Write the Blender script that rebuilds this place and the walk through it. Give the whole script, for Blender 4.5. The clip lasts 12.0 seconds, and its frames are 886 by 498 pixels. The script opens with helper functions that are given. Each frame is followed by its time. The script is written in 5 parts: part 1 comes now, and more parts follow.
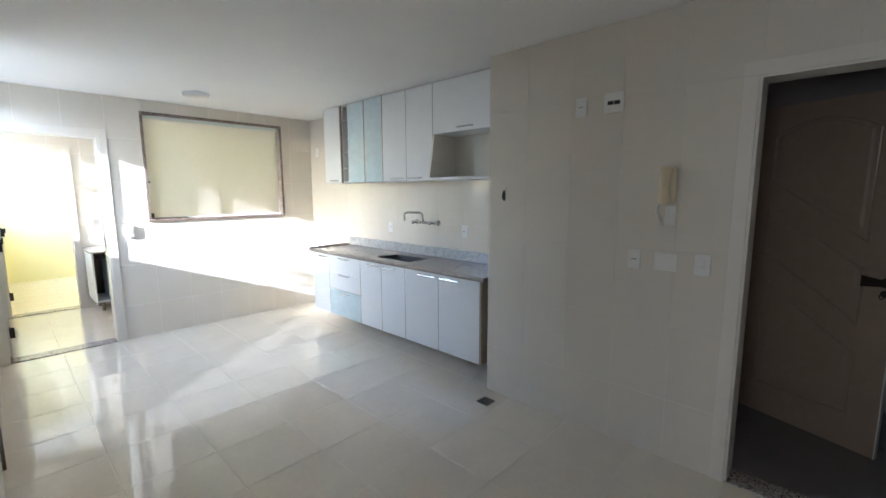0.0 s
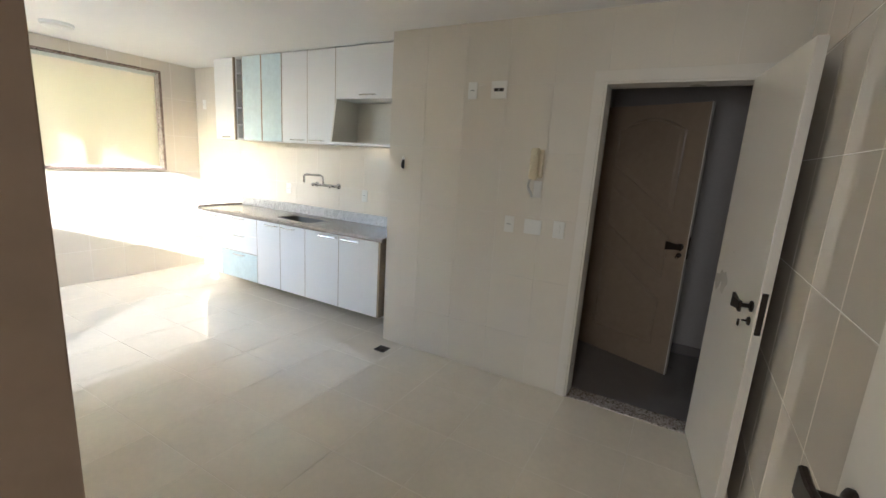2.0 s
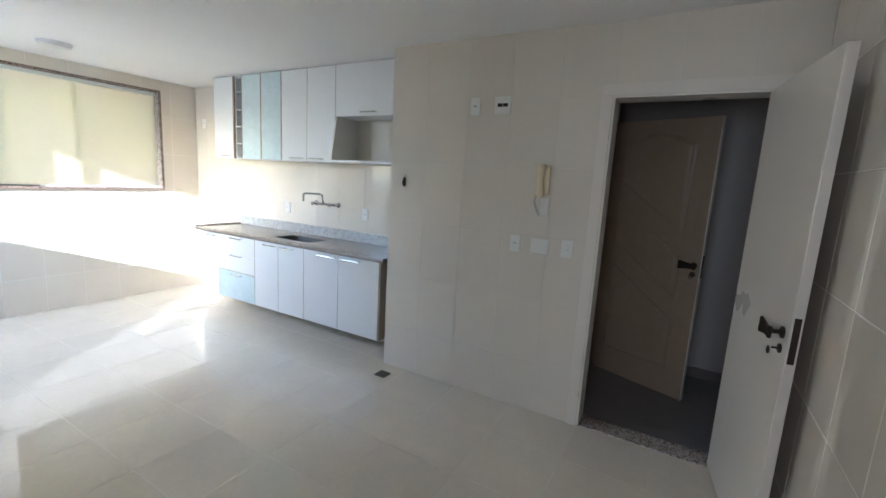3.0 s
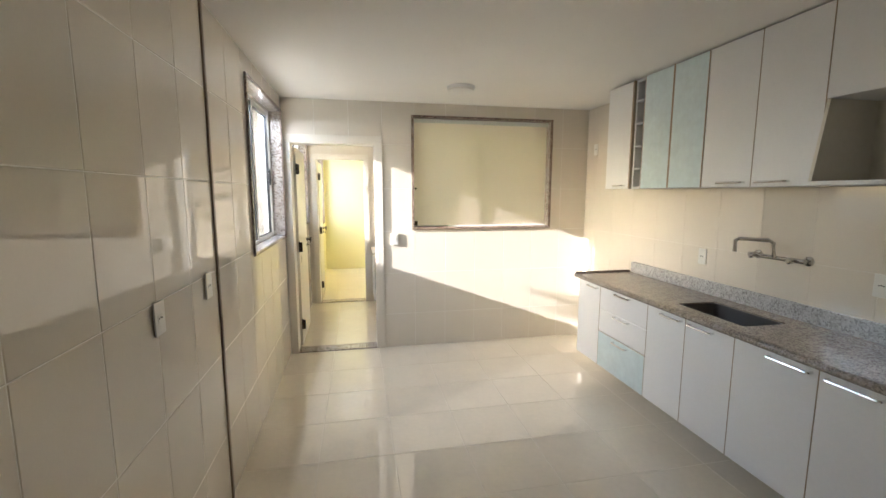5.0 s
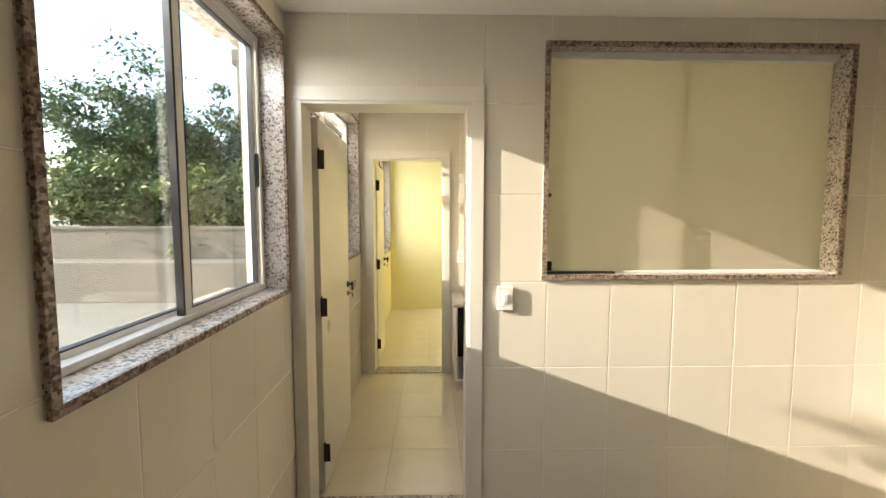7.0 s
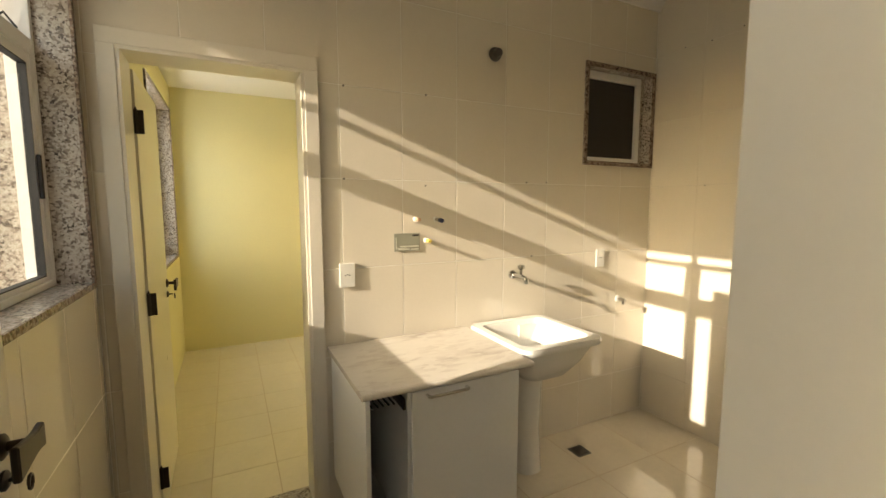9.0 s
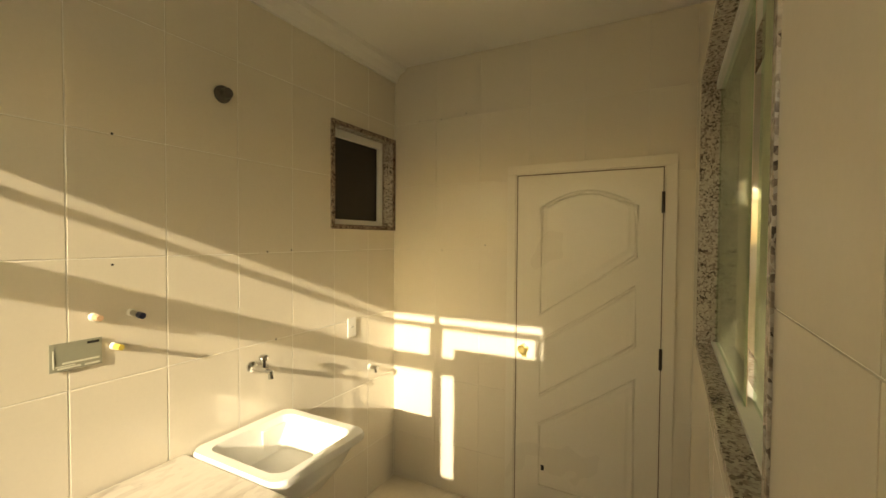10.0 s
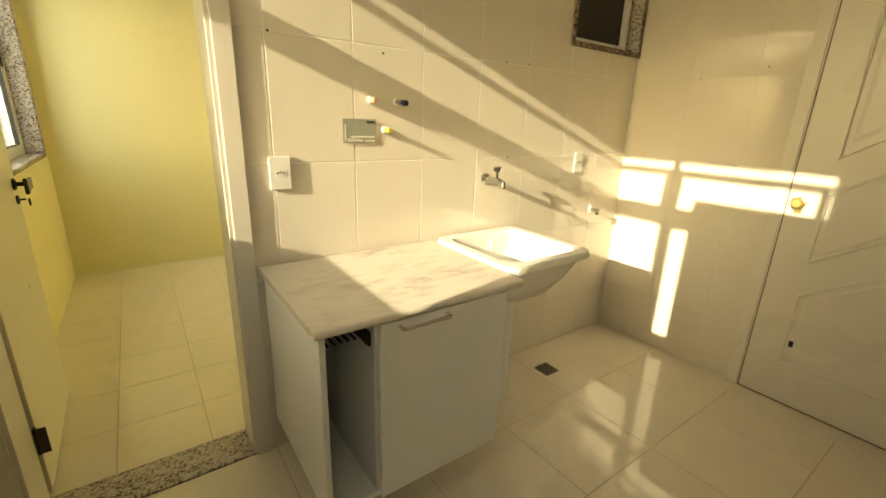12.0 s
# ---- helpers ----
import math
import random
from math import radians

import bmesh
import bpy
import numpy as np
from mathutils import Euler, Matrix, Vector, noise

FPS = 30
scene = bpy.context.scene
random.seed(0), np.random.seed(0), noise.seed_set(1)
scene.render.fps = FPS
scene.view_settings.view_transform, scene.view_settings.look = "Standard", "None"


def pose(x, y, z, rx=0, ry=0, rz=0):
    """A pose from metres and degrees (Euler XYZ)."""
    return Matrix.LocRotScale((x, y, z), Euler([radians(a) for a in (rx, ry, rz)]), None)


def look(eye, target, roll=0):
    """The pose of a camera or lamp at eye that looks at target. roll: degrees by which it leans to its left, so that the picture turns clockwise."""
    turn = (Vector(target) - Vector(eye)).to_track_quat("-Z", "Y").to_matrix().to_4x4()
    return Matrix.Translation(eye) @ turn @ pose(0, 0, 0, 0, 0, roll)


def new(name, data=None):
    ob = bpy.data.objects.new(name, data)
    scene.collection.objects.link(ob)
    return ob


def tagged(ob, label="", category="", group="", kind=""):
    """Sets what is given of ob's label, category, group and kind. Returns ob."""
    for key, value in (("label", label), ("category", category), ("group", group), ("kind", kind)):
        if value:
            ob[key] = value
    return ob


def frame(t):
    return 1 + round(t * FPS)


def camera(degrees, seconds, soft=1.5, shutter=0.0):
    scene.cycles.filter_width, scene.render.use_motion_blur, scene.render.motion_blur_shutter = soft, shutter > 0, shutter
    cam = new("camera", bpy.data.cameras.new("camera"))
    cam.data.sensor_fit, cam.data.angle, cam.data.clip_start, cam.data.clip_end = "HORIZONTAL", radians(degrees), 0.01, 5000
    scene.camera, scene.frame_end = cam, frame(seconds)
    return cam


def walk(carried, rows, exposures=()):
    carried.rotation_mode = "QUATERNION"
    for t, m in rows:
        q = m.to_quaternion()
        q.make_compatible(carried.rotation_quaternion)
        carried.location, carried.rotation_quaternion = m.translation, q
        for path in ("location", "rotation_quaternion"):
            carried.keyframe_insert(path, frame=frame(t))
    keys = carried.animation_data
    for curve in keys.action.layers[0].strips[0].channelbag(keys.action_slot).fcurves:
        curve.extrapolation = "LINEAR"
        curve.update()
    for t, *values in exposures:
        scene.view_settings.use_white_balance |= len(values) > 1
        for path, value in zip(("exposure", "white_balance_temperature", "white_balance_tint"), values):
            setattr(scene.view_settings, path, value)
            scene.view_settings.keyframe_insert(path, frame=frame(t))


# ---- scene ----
cam = camera(92.4, 12.0)
PATH = [
    (0, (0.106, -5.416, 1.553), (1.542, -4.051, 1.283), -0.2),
    (0.5, (0.192, -5.417, 1.669), (1.296, -3.768, 1.421), 0.3),
    (0.8, (0.178, -5.465, 1.68), (1.251, -3.793, 1.452), 0.8),
    (1, (0.169, -5.465, 1.688), (1.231, -3.787, 1.449), 0.7),
    (1.3, (0.069, -5.533, 1.671), (1.315, -4.001, 1.355), 1.7),
    (1.5, (0.0, -5.544, 1.661), (1.388, -4.153, 1.287), 2.5),
    (2, (-0.171, -5.586, 1.557), (1.541, -4.634, 1.155), 3.7),
    (2.5, (-0.184, -5.589, 1.592), (1.611, -4.811, 1.174), 4.1),
    (3, (-0.066, -5.517, 1.552), (1.652, -4.546, 1.23), 3.3),
    (3.5, (0.151, -5.398, 1.628), (1.426, -3.877, 1.386), 1.9),
    (3.7, (0.267, -5.354, 1.642), (1.332, -3.682, 1.376), 0.9),
    (5.3, (0.718, -4.035, 1.606), (1.066, -2.082, 1.351), 0.1),
    (5.5, (0.726, -3.829, 1.603), (1.044, -1.87, 1.355), -0.1),
    (6, (0.759, -3.278, 1.613), (0.875, -1.292, 1.403), -0.0),
    (6.5, (0.714, -2.688, 1.594), (0.754, -0.696, 1.411), -0.3),
    (6.7, (0.703, -2.447, 1.58), (0.745, -0.455, 1.407), -0.1),
    (8.3, (0.530, -0.686, 1.520), (0.672, 1.305, 1.380), 0.5),
    (8.5, (0.445, -0.511, 1.557), (0.804, 1.447, 1.365), 1.0),
    (8.8, (0.444, -0.228, 1.517), (1.108, 1.649, 1.306), -0.5),
    (8.9, (0.459, -0.138, 1.508), (1.230, 1.697, 1.296), -0.1),
    (9, (0.473, -0.043, 1.500), (1.364, 1.736, 1.293), 0.0),
    (9.1, (0.493, 0.018, 1.528), (1.503, 1.732, 1.313), 0.5),
    (9.5, (0.596, 0.167, 1.641), (2.057, 1.522, 1.476), 1.3),
    (10, (0.63, 0.27, 1.701), (2.392, 1.216, 1.651), 0.4),
    (10.2, (0.634, 0.265, 1.683), (2.393, 1.216, 1.631), 0.8),
    (10.5, (0.64, 0.27, 1.632), (2.366, 1.254, 1.408), 0.4),
    (11, (0.624, 0.256, 1.451), (2.274, 1.285, 0.984), 0.5),
    (11.5, (0.624, 0.23, 1.354), (2.153, 1.339, 0.695), 2.4),
    (12, (0.553, 0.399, 1.361), (1.675, 1.949, 0.779), 2.0),
]
EXPOSURES = [
    (0.0, 3.3, 4750, 12), (0.8, 3.2, 5350, 16), (1.5, 3.45, 5750, 14), (2.0, 3.85, 5200, 12), (2.5, 3.9, 4950, 12), (3.0, 3.7, 4700, 12), (3.7, 3.15, 4450, 11),
    (5.3, 2.8, 6000, 13), (6.5, 2.35, 6450, 9), (8.5, 1.75, 7000, 10), (9.0, 1.36, 7200, 9), (9.5, 1.36, 7500, 6),
    (10.0, 1.38, 8500, 3), (11.0, 1.5, 8800, 1), (12.0, 1.55, 8500, -1),
]
walk(cam, [(t, look(eye, target, roll)) for t, eye, target, roll in PATH], EXPOSURES)

# ---- daylight ----
SUN = Vector((1.0, 0.16, -0.36)).normalized()
world = bpy.data.worlds.new("sky")
scene.world = world
world.use_nodes = True
wn = world.node_tree
sky = wn.nodes.new("ShaderNodeTexSky")
sky.sky_type = "NISHITA"
sky.sun_disc = False
sky.dust_density = 2.5
sky.sun_elevation = math.asin(-SUN.z)
sky.sun_rotation = math.atan2(-SUN.x, -SUN.y)
wn.links.new(sky.outputs[0], wn.nodes["Background"].inputs[0])
wn.nodes["Background"].inputs[1].default_value = 0.15
sun = new("sun", bpy.data.lights.new("sun", "SUN"))
sun.data.energy, sun.data.angle, sun.data.color = 3.0, radians(0.5), (1.0, 0.91, 0.78)
sun.rotation_euler = SUN.to_track_quat("-Z", "Y").to_euler()
sun.location = (-8, -2, 6)
# added lamp for assumed daylight in the room before the kitchen, behind the camera
living = new("entry_fill_light", bpy.data.lights.new("entry_fill_light", "AREA"))
living.data.shape, living.data.size, living.data.size_y, living.data.energy, living.data.color = "RECTANGLE", 1.3, 1.4, 3.1, (1.0, 0.89, 0.74)
living.matrix_world = look((-2.74, -5.25, 1.65), (0, -5.25, 1.5))
# added lamp in the bedroom window opening, in place of sky light
bedroom = new("bedroom_sky_fill", bpy.data.lights.new("bedroom_sky_fill", "AREA"))
bedroom.data.shape, bedroom.data.size, bedroom.data.size_y, bedroom.data.energy, bedroom.data.color = "RECTANGLE", 1.2, 1.25, 4.6, (0.97, 0.97, 1.0)
bedroom.matrix_world = look((-0.25, 4.115, 1.7), (3, 4.115, 1.5))

# added strip lamp under the kitchen window head, standing in for more sky light
headlight = new("kitchen_sky_fill", bpy.data.lights.new("kitchen_sky_fill", "AREA"))
headlight.data.shape, headlight.data.size, headlight.data.size_y, headlight.data.energy, headlight.data.color = "RECTANGLE", 1.2, 0.09, 2.8, (0.94, 0.97, 1.0)
headlight.matrix_world = look((-0.235, -0.69, 2.31), (1.3, -0.69, 0.7))
# added lamp behind the laundry window's top light, standing in for more sky light
toplight = new("laundry_sky_fill", bpy.data.lights.new("laundry_sky_fill", "AREA"))
toplight.data.shape, toplight.data.size, toplight.data.size_y, toplight.data.energy, toplight.data.color = "RECTANGLE", 1.42, 0.26, 1.1, (1.0, 0.94, 0.84)
toplight.matrix_world = look((-0.235, 1.155, 2.23), (1.4, 1.155, 0.5))


# ---- materials ----
def nodes_of(m):
    m.use_nodes = True
    return m.node_tree.nodes, m.node_tree.links, m.node_tree.nodes["Principled BSDF"]


def coords(n, l, scale):
    geo = n.new("ShaderNodeNewGeometry")
    mp = n.new("ShaderNodeMapping")
    mp.inputs["Scale"].default_value = scale if isinstance(scale, tuple) else (scale,) * 3
    l.new(geo.outputs["Position"], mp.inputs["Vector"])
    return mp.outputs[0]


def noise_tex(n, l, scale, detail=4.0, rough=0.6):
    t = n.new("ShaderNodeTexNoise")
    t.inputs["Detail"].default_value, t.inputs["Roughness"].default_value = detail, rough
    t.inputs["Scale"].default_value = 1.0
    l.new(coords(n, l, scale), t.inputs["Vector"])
    return t.outputs["Fac"]


def mat(name, color, rough=0.5, metal=0.0, grain=40.0, amount=0.06, blotch=2.0, bump=0.05, depth=0.002, vary=0.0, coat=0.0, rough_vary=0.03, spec=0.5):
    """A plain surface: colour with fine grain and large blotches, uneven gloss and a fine relief."""
    m = bpy.data.materials.new(name)
    n, l, b = nodes_of(m)
    b.inputs["Metallic"].default_value = metal
    b.inputs["Coat Weight"].default_value = coat
    b.inputs["Specular IOR Level"].default_value = spec
    fine, large = noise_tex(n, l, grain), noise_tex(n, l, blotch, 3.0)
    mix = n.new("ShaderNodeMath")
    mix.operation = "ADD"
    l.new(fine, mix.inputs[0]), l.new(large, mix.inputs[1])
    rng = n.new("ShaderNodeMapRange")
    rng.inputs["From Min"].default_value, rng.inputs["From Max"].default_value = 0.6, 1.4
    rng.inputs["To Min"].default_value, rng.inputs["To Max"].default_value = 1 - amount, 1 + amount
    l.new(mix.outputs[0], rng.inputs["Value"])
    value = rng.outputs[0]
    if vary:
        info = n.new("ShaderNodeObjectInfo")
        r2 = n.new("ShaderNodeMapRange")
        r2.inputs["To Min"].default_value, r2.inputs["To Max"].default_value = 1 - vary, 1 + vary
        l.new(info.outputs["Random"], r2.inputs["Value"])
        mul = n.new("ShaderNodeMath")
        mul.operation = "MULTIPLY"
        l.new(value, mul.inputs[0]), l.new(r2.outputs[0], mul.inputs[1])
        value = mul.outputs[0]
    scale = n.new("ShaderNodeVectorMath")
    scale.operation = "SCALE"
    scale.inputs[0].default_value = color
    l.new(value, scale.inputs["Scale"])
    l.new(scale.outputs[0], b.inputs["Base Color"])
    rr = n.new("ShaderNodeMapRange")
    rr.inputs["From Min"].default_value, rr.inputs["From Max"].default_value = 0.3, 0.7
    rr.inputs["To Min"].default_value, rr.inputs["To Max"].default_value = max(0.02, rough * (1 - rough_vary * 3)), min(1.0, rough * (1 + rough_vary * 3))
    l.new(large, rr.inputs["Value"])
    l.new(rr.outputs[0], b.inputs["Roughness"])
    if bump:
        bp = n.new("ShaderNodeBump")
        bp.inputs["Strength"].default_value, bp.inputs["Distance"].default_value = bump, depth
        l.new(fine, bp.inputs["Height"])
        l.new(bp.outputs[0], b.inputs["Normal"])
    return m


def stone(name, stops, scale=60.0, rough=0.25, stretch=(1, 1, 1), veins=0.0):
    """Granite: crystals of several colours under a polish, with cloudy drifts."""
    m = bpy.data.materials.new(name)
    n, l, b = nodes_of(m)
    vor = n.new("ShaderNodeTexVoronoi")
    vor.inputs["Scale"].default_value = 1.0
    vor.inputs["Randomness"].default_value = 1.0
    warp = n.new("ShaderNodeTexNoise")
    warp.inputs["Scale"].default_value, warp.inputs["Detail"].default_value = 1.0, 6.0
    pos = coords(n, l, tuple(scale * k for k in stretch))
    l.new(pos, warp.inputs["Vector"])
    add = n.new("ShaderNodeVectorMath")
    add.operation = "MULTIPLY_ADD"
    add.inputs[1].default_value = (1.2, 1.2, 1.2)
    l.new(warp.outputs["Color"], add.inputs[0])
    l.new(pos, add.inputs[2])
    l.new(add.outputs[0], vor.inputs["Vector"])
    cloud = noise_tex(n, l, tuple(scale * 0.16 * k for k in stretch), 5.0, 0.65)
    sep = n.new("ShaderNodeSeparateColor")
    l.new(vor.outputs["Color"], sep.inputs[0])
    blend = n.new("ShaderNodeMix")
    blend.inputs["Factor"].default_value = 0.55 + veins
    l.new(sep.outputs[0], blend.inputs["A"]), l.new(cloud, blend.inputs["B"])
    ramp = n.new("ShaderNodeValToRGB")
    els = ramp.color_ramp.elements
    els[0].position, els[0].color = stops[0][0], (*stops[0][1], 1)
    els[1].position, els[1].color = stops[-1][0], (*stops[-1][1], 1)
    for at, c in stops[1:-1]:
        els.new(at).color = (*c, 1)
    l.new(blend.outputs["Result"], ramp.inputs[0])
    l.new(ramp.outputs[0], b.inputs["Base Color"])
    b.inputs["Roughness"].default_value = rough
    bp = n.new("ShaderNodeBump")
    bp.inputs["Strength"].default_value, bp.inputs["Distance"].default_value = 0.08, 0.001
    l.new(vor.outputs["Distance"], bp.inputs["Height"])
    l.new(bp.outputs[0], b.inputs["Normal"])
    return m


def clear_glass(name, tint=(0.96, 0.98, 0.97)):
    m = bpy.data.materials.new(name)
    n, l, b = nodes_of(m)
    n.remove(b)
    tr, gl, mx, fr = n.new("ShaderNodeBsdfTransparent"), n.new("ShaderNodeBsdfGlossy"), n.new("ShaderNodeMixShader"), n.new("ShaderNodeLayerWeight")
    tr.inputs[0].default_value = (*tint, 1)
    gl.inputs["Roughness"].default_value = 0.02
    power = n.new("ShaderNodeMath")
    power.operation = "POWER"
    power.inputs[1].default_value = 4.0
    share = n.new("ShaderNodeMapRange")
    share.inputs["To Min"].default_value, share.inputs["To Max"].default_value = 0.03, 0.6
    l.new(fr.outputs["Facing"], power.inputs[0]), l.new(power.outputs[0], share.inputs["Value"])
    l.new(share.outputs[0], mx.inputs[0]), l.new(tr.outputs[0], mx.inputs[1]), l.new(gl.outputs[0], mx.inputs[2])
    l.new(mx.outputs[0], n["Material Output"].inputs[0])
    return m


def frosted(name, passed, back, share):
    """A milky etched layer: a share of the light scatters through, the rest scatters back."""
    m = bpy.data.materials.new(name)
    n, l, b = nodes_of(m)
    b.inputs["Base Color"].default_value = (*back, 1)
    b.inputs["Roughness"].default_value = 0.45
    tl, mx = n.new("ShaderNodeBsdfTranslucent"), n.new("ShaderNodeMixShader")
    tl.inputs[0].default_value = (*passed, 1)
    cloud = noise_tex(n, l, 3.0, 3.0)
    rr = n.new("ShaderNodeMapRange")
    rr.inputs["To Min"].default_value, rr.inputs["To Max"].default_value = share - 0.04, share + 0.04
    l.new(cloud, rr.inputs["Value"]), l.new(rr.outputs[0], mx.inputs[0])
    l.new(b.outputs[0], mx.inputs[1]), l.new(tl.outputs[0], mx.inputs[2])
    l.new(mx.outputs[0], n["Material Output"].inputs[0])
    return m


TILE = mat("wall_tile_glaze", (0.79, 0.727, 0.615), 0.04, amount=0.025, grain=90, blotch=3, bump=0.012, depth=0.001, vary=0.012, spec=0.75)
GROUT = mat("wall_grout", (0.89, 0.86, 0.79), 0.8, grain=200, amount=0.12, blotch=4, bump=0.3, depth=0.001)
FLOOR_TILE = mat("polished_floor_tile", (0.80, 0.725, 0.59), 0.05, amount=0.05, grain=30, blotch=5, bump=0.02, depth=0.001, vary=0.008, spec=0.8)
FLOOR_GROUT = mat("floor_grout", (0.81, 0.75, 0.64), 0.85, grain=220, amount=0.2, blotch=3, bump=0.3, depth=0.001)
LAUNDRY_GROUT = mat("brown_stained_floor_grout", (0.57, 0.46, 0.33), 0.85, grain=160, amount=0.3, blotch=3, bump=0.3, depth=0.001)
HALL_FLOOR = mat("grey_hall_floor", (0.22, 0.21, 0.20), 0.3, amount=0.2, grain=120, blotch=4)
PLASTER = mat("white_ceiling_paint", (0.87, 0.85, 0.81), 0.75, amount=0.03, grain=140, blotch=1.2, bump=0.15, depth=0.001)
YELLOW = mat("yellow_wall_paint", (0.85, 0.785, 0.45), 0.55, amount=0.04, grain=120, blotch=1.0, bump=0.15, depth=0.001)
PAINT = mat("white_enamel_woodwork", (0.77, 0.72, 0.625), 0.30, amount=0.02, grain=70, blotch=1.5, bump=0.0)
JAMB = mat("brown_lacquered_jamb", (0.34, 0.25, 0.175), 0.4, amount=0.12, grain=18, blotch=2, bump=0.08)
WOOD_SHADE = mat("tan_panel_door_lacquer", (0.34, 0.26, 0.18), 0.38, amount=0.1, grain=22, blotch=2, bump=0.06)
EDGE_BROWN = mat("brown_trim_and_gap_shade", (0.20, 0.15, 0.10), 0.45, amount=0.2, grain=60)
ALU = mat("white_coated_aluminium", (0.78, 0.78, 0.77), 0.3, amount=0.03, grain=60)
GASKET = mat("black_rubber_gasket", (0.02, 0.02, 0.022), 0.6)
CHROME = mat("chrome", (0.60, 0.59, 0.57), 0.12, 1.0, amount=0.03, bump=0)
STEEL = mat("brushed_steel", (0.74, 0.74, 0.73), 0.22, 1.0, amount=0.06, grain=150, bump=0.04)
SINK_STEEL = mat("dull_sink_steel", (0.14, 0.14, 0.14), 0.3, 1.0, amount=0.1, grain=120, bump=0.05)
DRAIN_METAL = mat("stained_drain_metal", (0.16, 0.15, 0.135), 0.45, 0.8, amount=0.3, grain=120)
BRONZE = mat("dark_bronze_hardware", (0.045, 0.034, 0.026), 0.35, 0.6, amount=0.2, grain=90)
BRASS = mat("polished_brass", (0.80, 0.64, 0.26), 0.3, 0.75, amount=0.06)
LAMINATE = mat("white_cabinet_laminate", (0.85, 0.845, 0.82), 0.33, amount=0.025, grain=60, blotch=2, bump=0.03)
CARCASS = mat("beige_cabinet_edge", (0.36, 0.28, 0.19), 0.5, amount=0.1, grain=40)
SHELF_IN = mat("cream_cabinet_lining", (0.80, 0.76, 0.66), 0.5, amount=0.04)
BLUE_GLASS = mat("pale_blue_back_painted_glass", (0.70, 0.81, 0.81), 0.07, amount=0.08, grain=24, blotch=8, bump=0.0, coat=0.4)
PLASTIC = mat("white_switch_plastic", (0.84, 0.82, 0.76), 0.3, amount=0.02)
CREAM_PLASTIC = mat("aged_cream_plastic", (0.74, 0.64, 0.42), 0.35, amount=0.05)
DARK = mat("dark_hole", (0.02, 0.018, 0.015), 0.7)
BLUE_CAP = mat("blue_valve_cap", (0.012, 0.02, 0.07), 0.35)
CERAMIC = mat("white_glazed_ceramic", (0.86, 0.845, 0.80), 0.08, amount=0.02, grain=20, bump=0.02)
MESH_DARK = mat("dark_insect_screen", (0.045, 0.038, 0.03), 0.7, amount=0.25, grain=260, bump=0.4, depth=0.001)
STICKER = mat("grey_green_label", (0.33, 0.33, 0.26), 0.4, amount=0.06)
PRINT = mat("pale_label_print", (0.75, 0.74, 0.64), 0.5)
LAMP_GLASS = mat("opal_lamp_cover", (0.82, 0.80, 0.75), 0.3, amount=0.02)
RED_TIP = mat("copper_coloured_stub", (0.62, 0.40, 0.26), 0.4)
YELLOW_TIP = mat("yellow_pipe_stub", (0.70, 0.55, 0.12), 0.4)
RENDER_WALL = mat("outdoor_render", (0.24, 0.22, 0.19), 0.9, amount=0.15, grain=30, blotch=0.8, bump=0.4, depth=0.004)
CONCRETE = mat("weathered_garden_wall", (0.17, 0.155, 0.13), 0.9, amount=0.25, grain=14, blotch=0.6, bump=0.4, depth=0.005)
GROUND = mat("paved_ground", (0.20, 0.19, 0.165), 0.9, amount=0.25, grain=8, blotch=0.4, bump=0.4, depth=0.01)
BARK = mat("bark", (0.10, 0.075, 0.05), 0.9, amount=0.3, grain=20, bump=0.6, depth=0.01)
LEAF = mat("tree_leaves", (0.085, 0.135, 0.05), 0.55, amount=0.35, grain=6, blotch=1.0, bump=0, vary=0.2)
LEAF_PALE = mat("shrub_leaves", (0.13, 0.17, 0.05), 0.55, amount=0.35, grain=6, blotch=1.0, bump=0, vary=0.2)
GRANITE = stone("flecked_granite", [(0.24, (0.07, 0.055, 0.045)), (0.36, (0.26, 0.21, 0.175)), (0.47, (0.46, 0.40, 0.345)), (0.72, (0.60, 0.55, 0.49)), (0.88, (0.33, 0.27, 0.23))], 130.0, 0.22)
GRANITE_EDGE = stone("brown_granite_edge", [(0.25, (0.05, 0.035, 0.028)), (0.45, (0.22, 0.15, 0.11)), (0.62, (0.40, 0.32, 0.26)), (0.85, (0.14, 0.10, 0.08))], 110.0, 0.22)
UPSTAND = stone("grey_flecked_granite", [(0.22, (0.26, 0.25, 0.24)), (0.38, (0.42, 0.41, 0.39)), (0.55, (0.56, 0.55, 0.53)), (0.82, (0.66, 0.65, 0.63))], 120.0, 0.2)
COUNTER = stone("brown_grey_granite_worktop", [(0.22, (0.15, 0.12, 0.10)), (0.40, (0.27, 0.22, 0.18)), (0.55, (0.36, 0.305, 0.25)), (0.80, (0.44, 0.39, 0.335))], 140.0, 0.13)
PALE_STONE = stone("veined_pale_granite", [(0.28, (0.46, 0.40, 0.34)), (0.38, (0.60, 0.54, 0.47)), (0.50, (0.69, 0.64, 0.56)), (0.85, (0.74, 0.69, 0.61))], 26.0, 0.22, (0.6, 1.6, 1.0), 0.27)
GLASS = clear_glass("window_glass")
FROST = frosted("milky_etched_film", (1.0, 0.885, 0.85), (0.92, 0.88, 0.79), 0.86)
GREEN_GLASS = clear_glass("green_tinted_glass", (0.82, 0.935, 0.83))
YELLOWISH = mat("pale_yellow_door_enamel", (0.80, 0.75, 0.60), 0.3, amount=0.04)


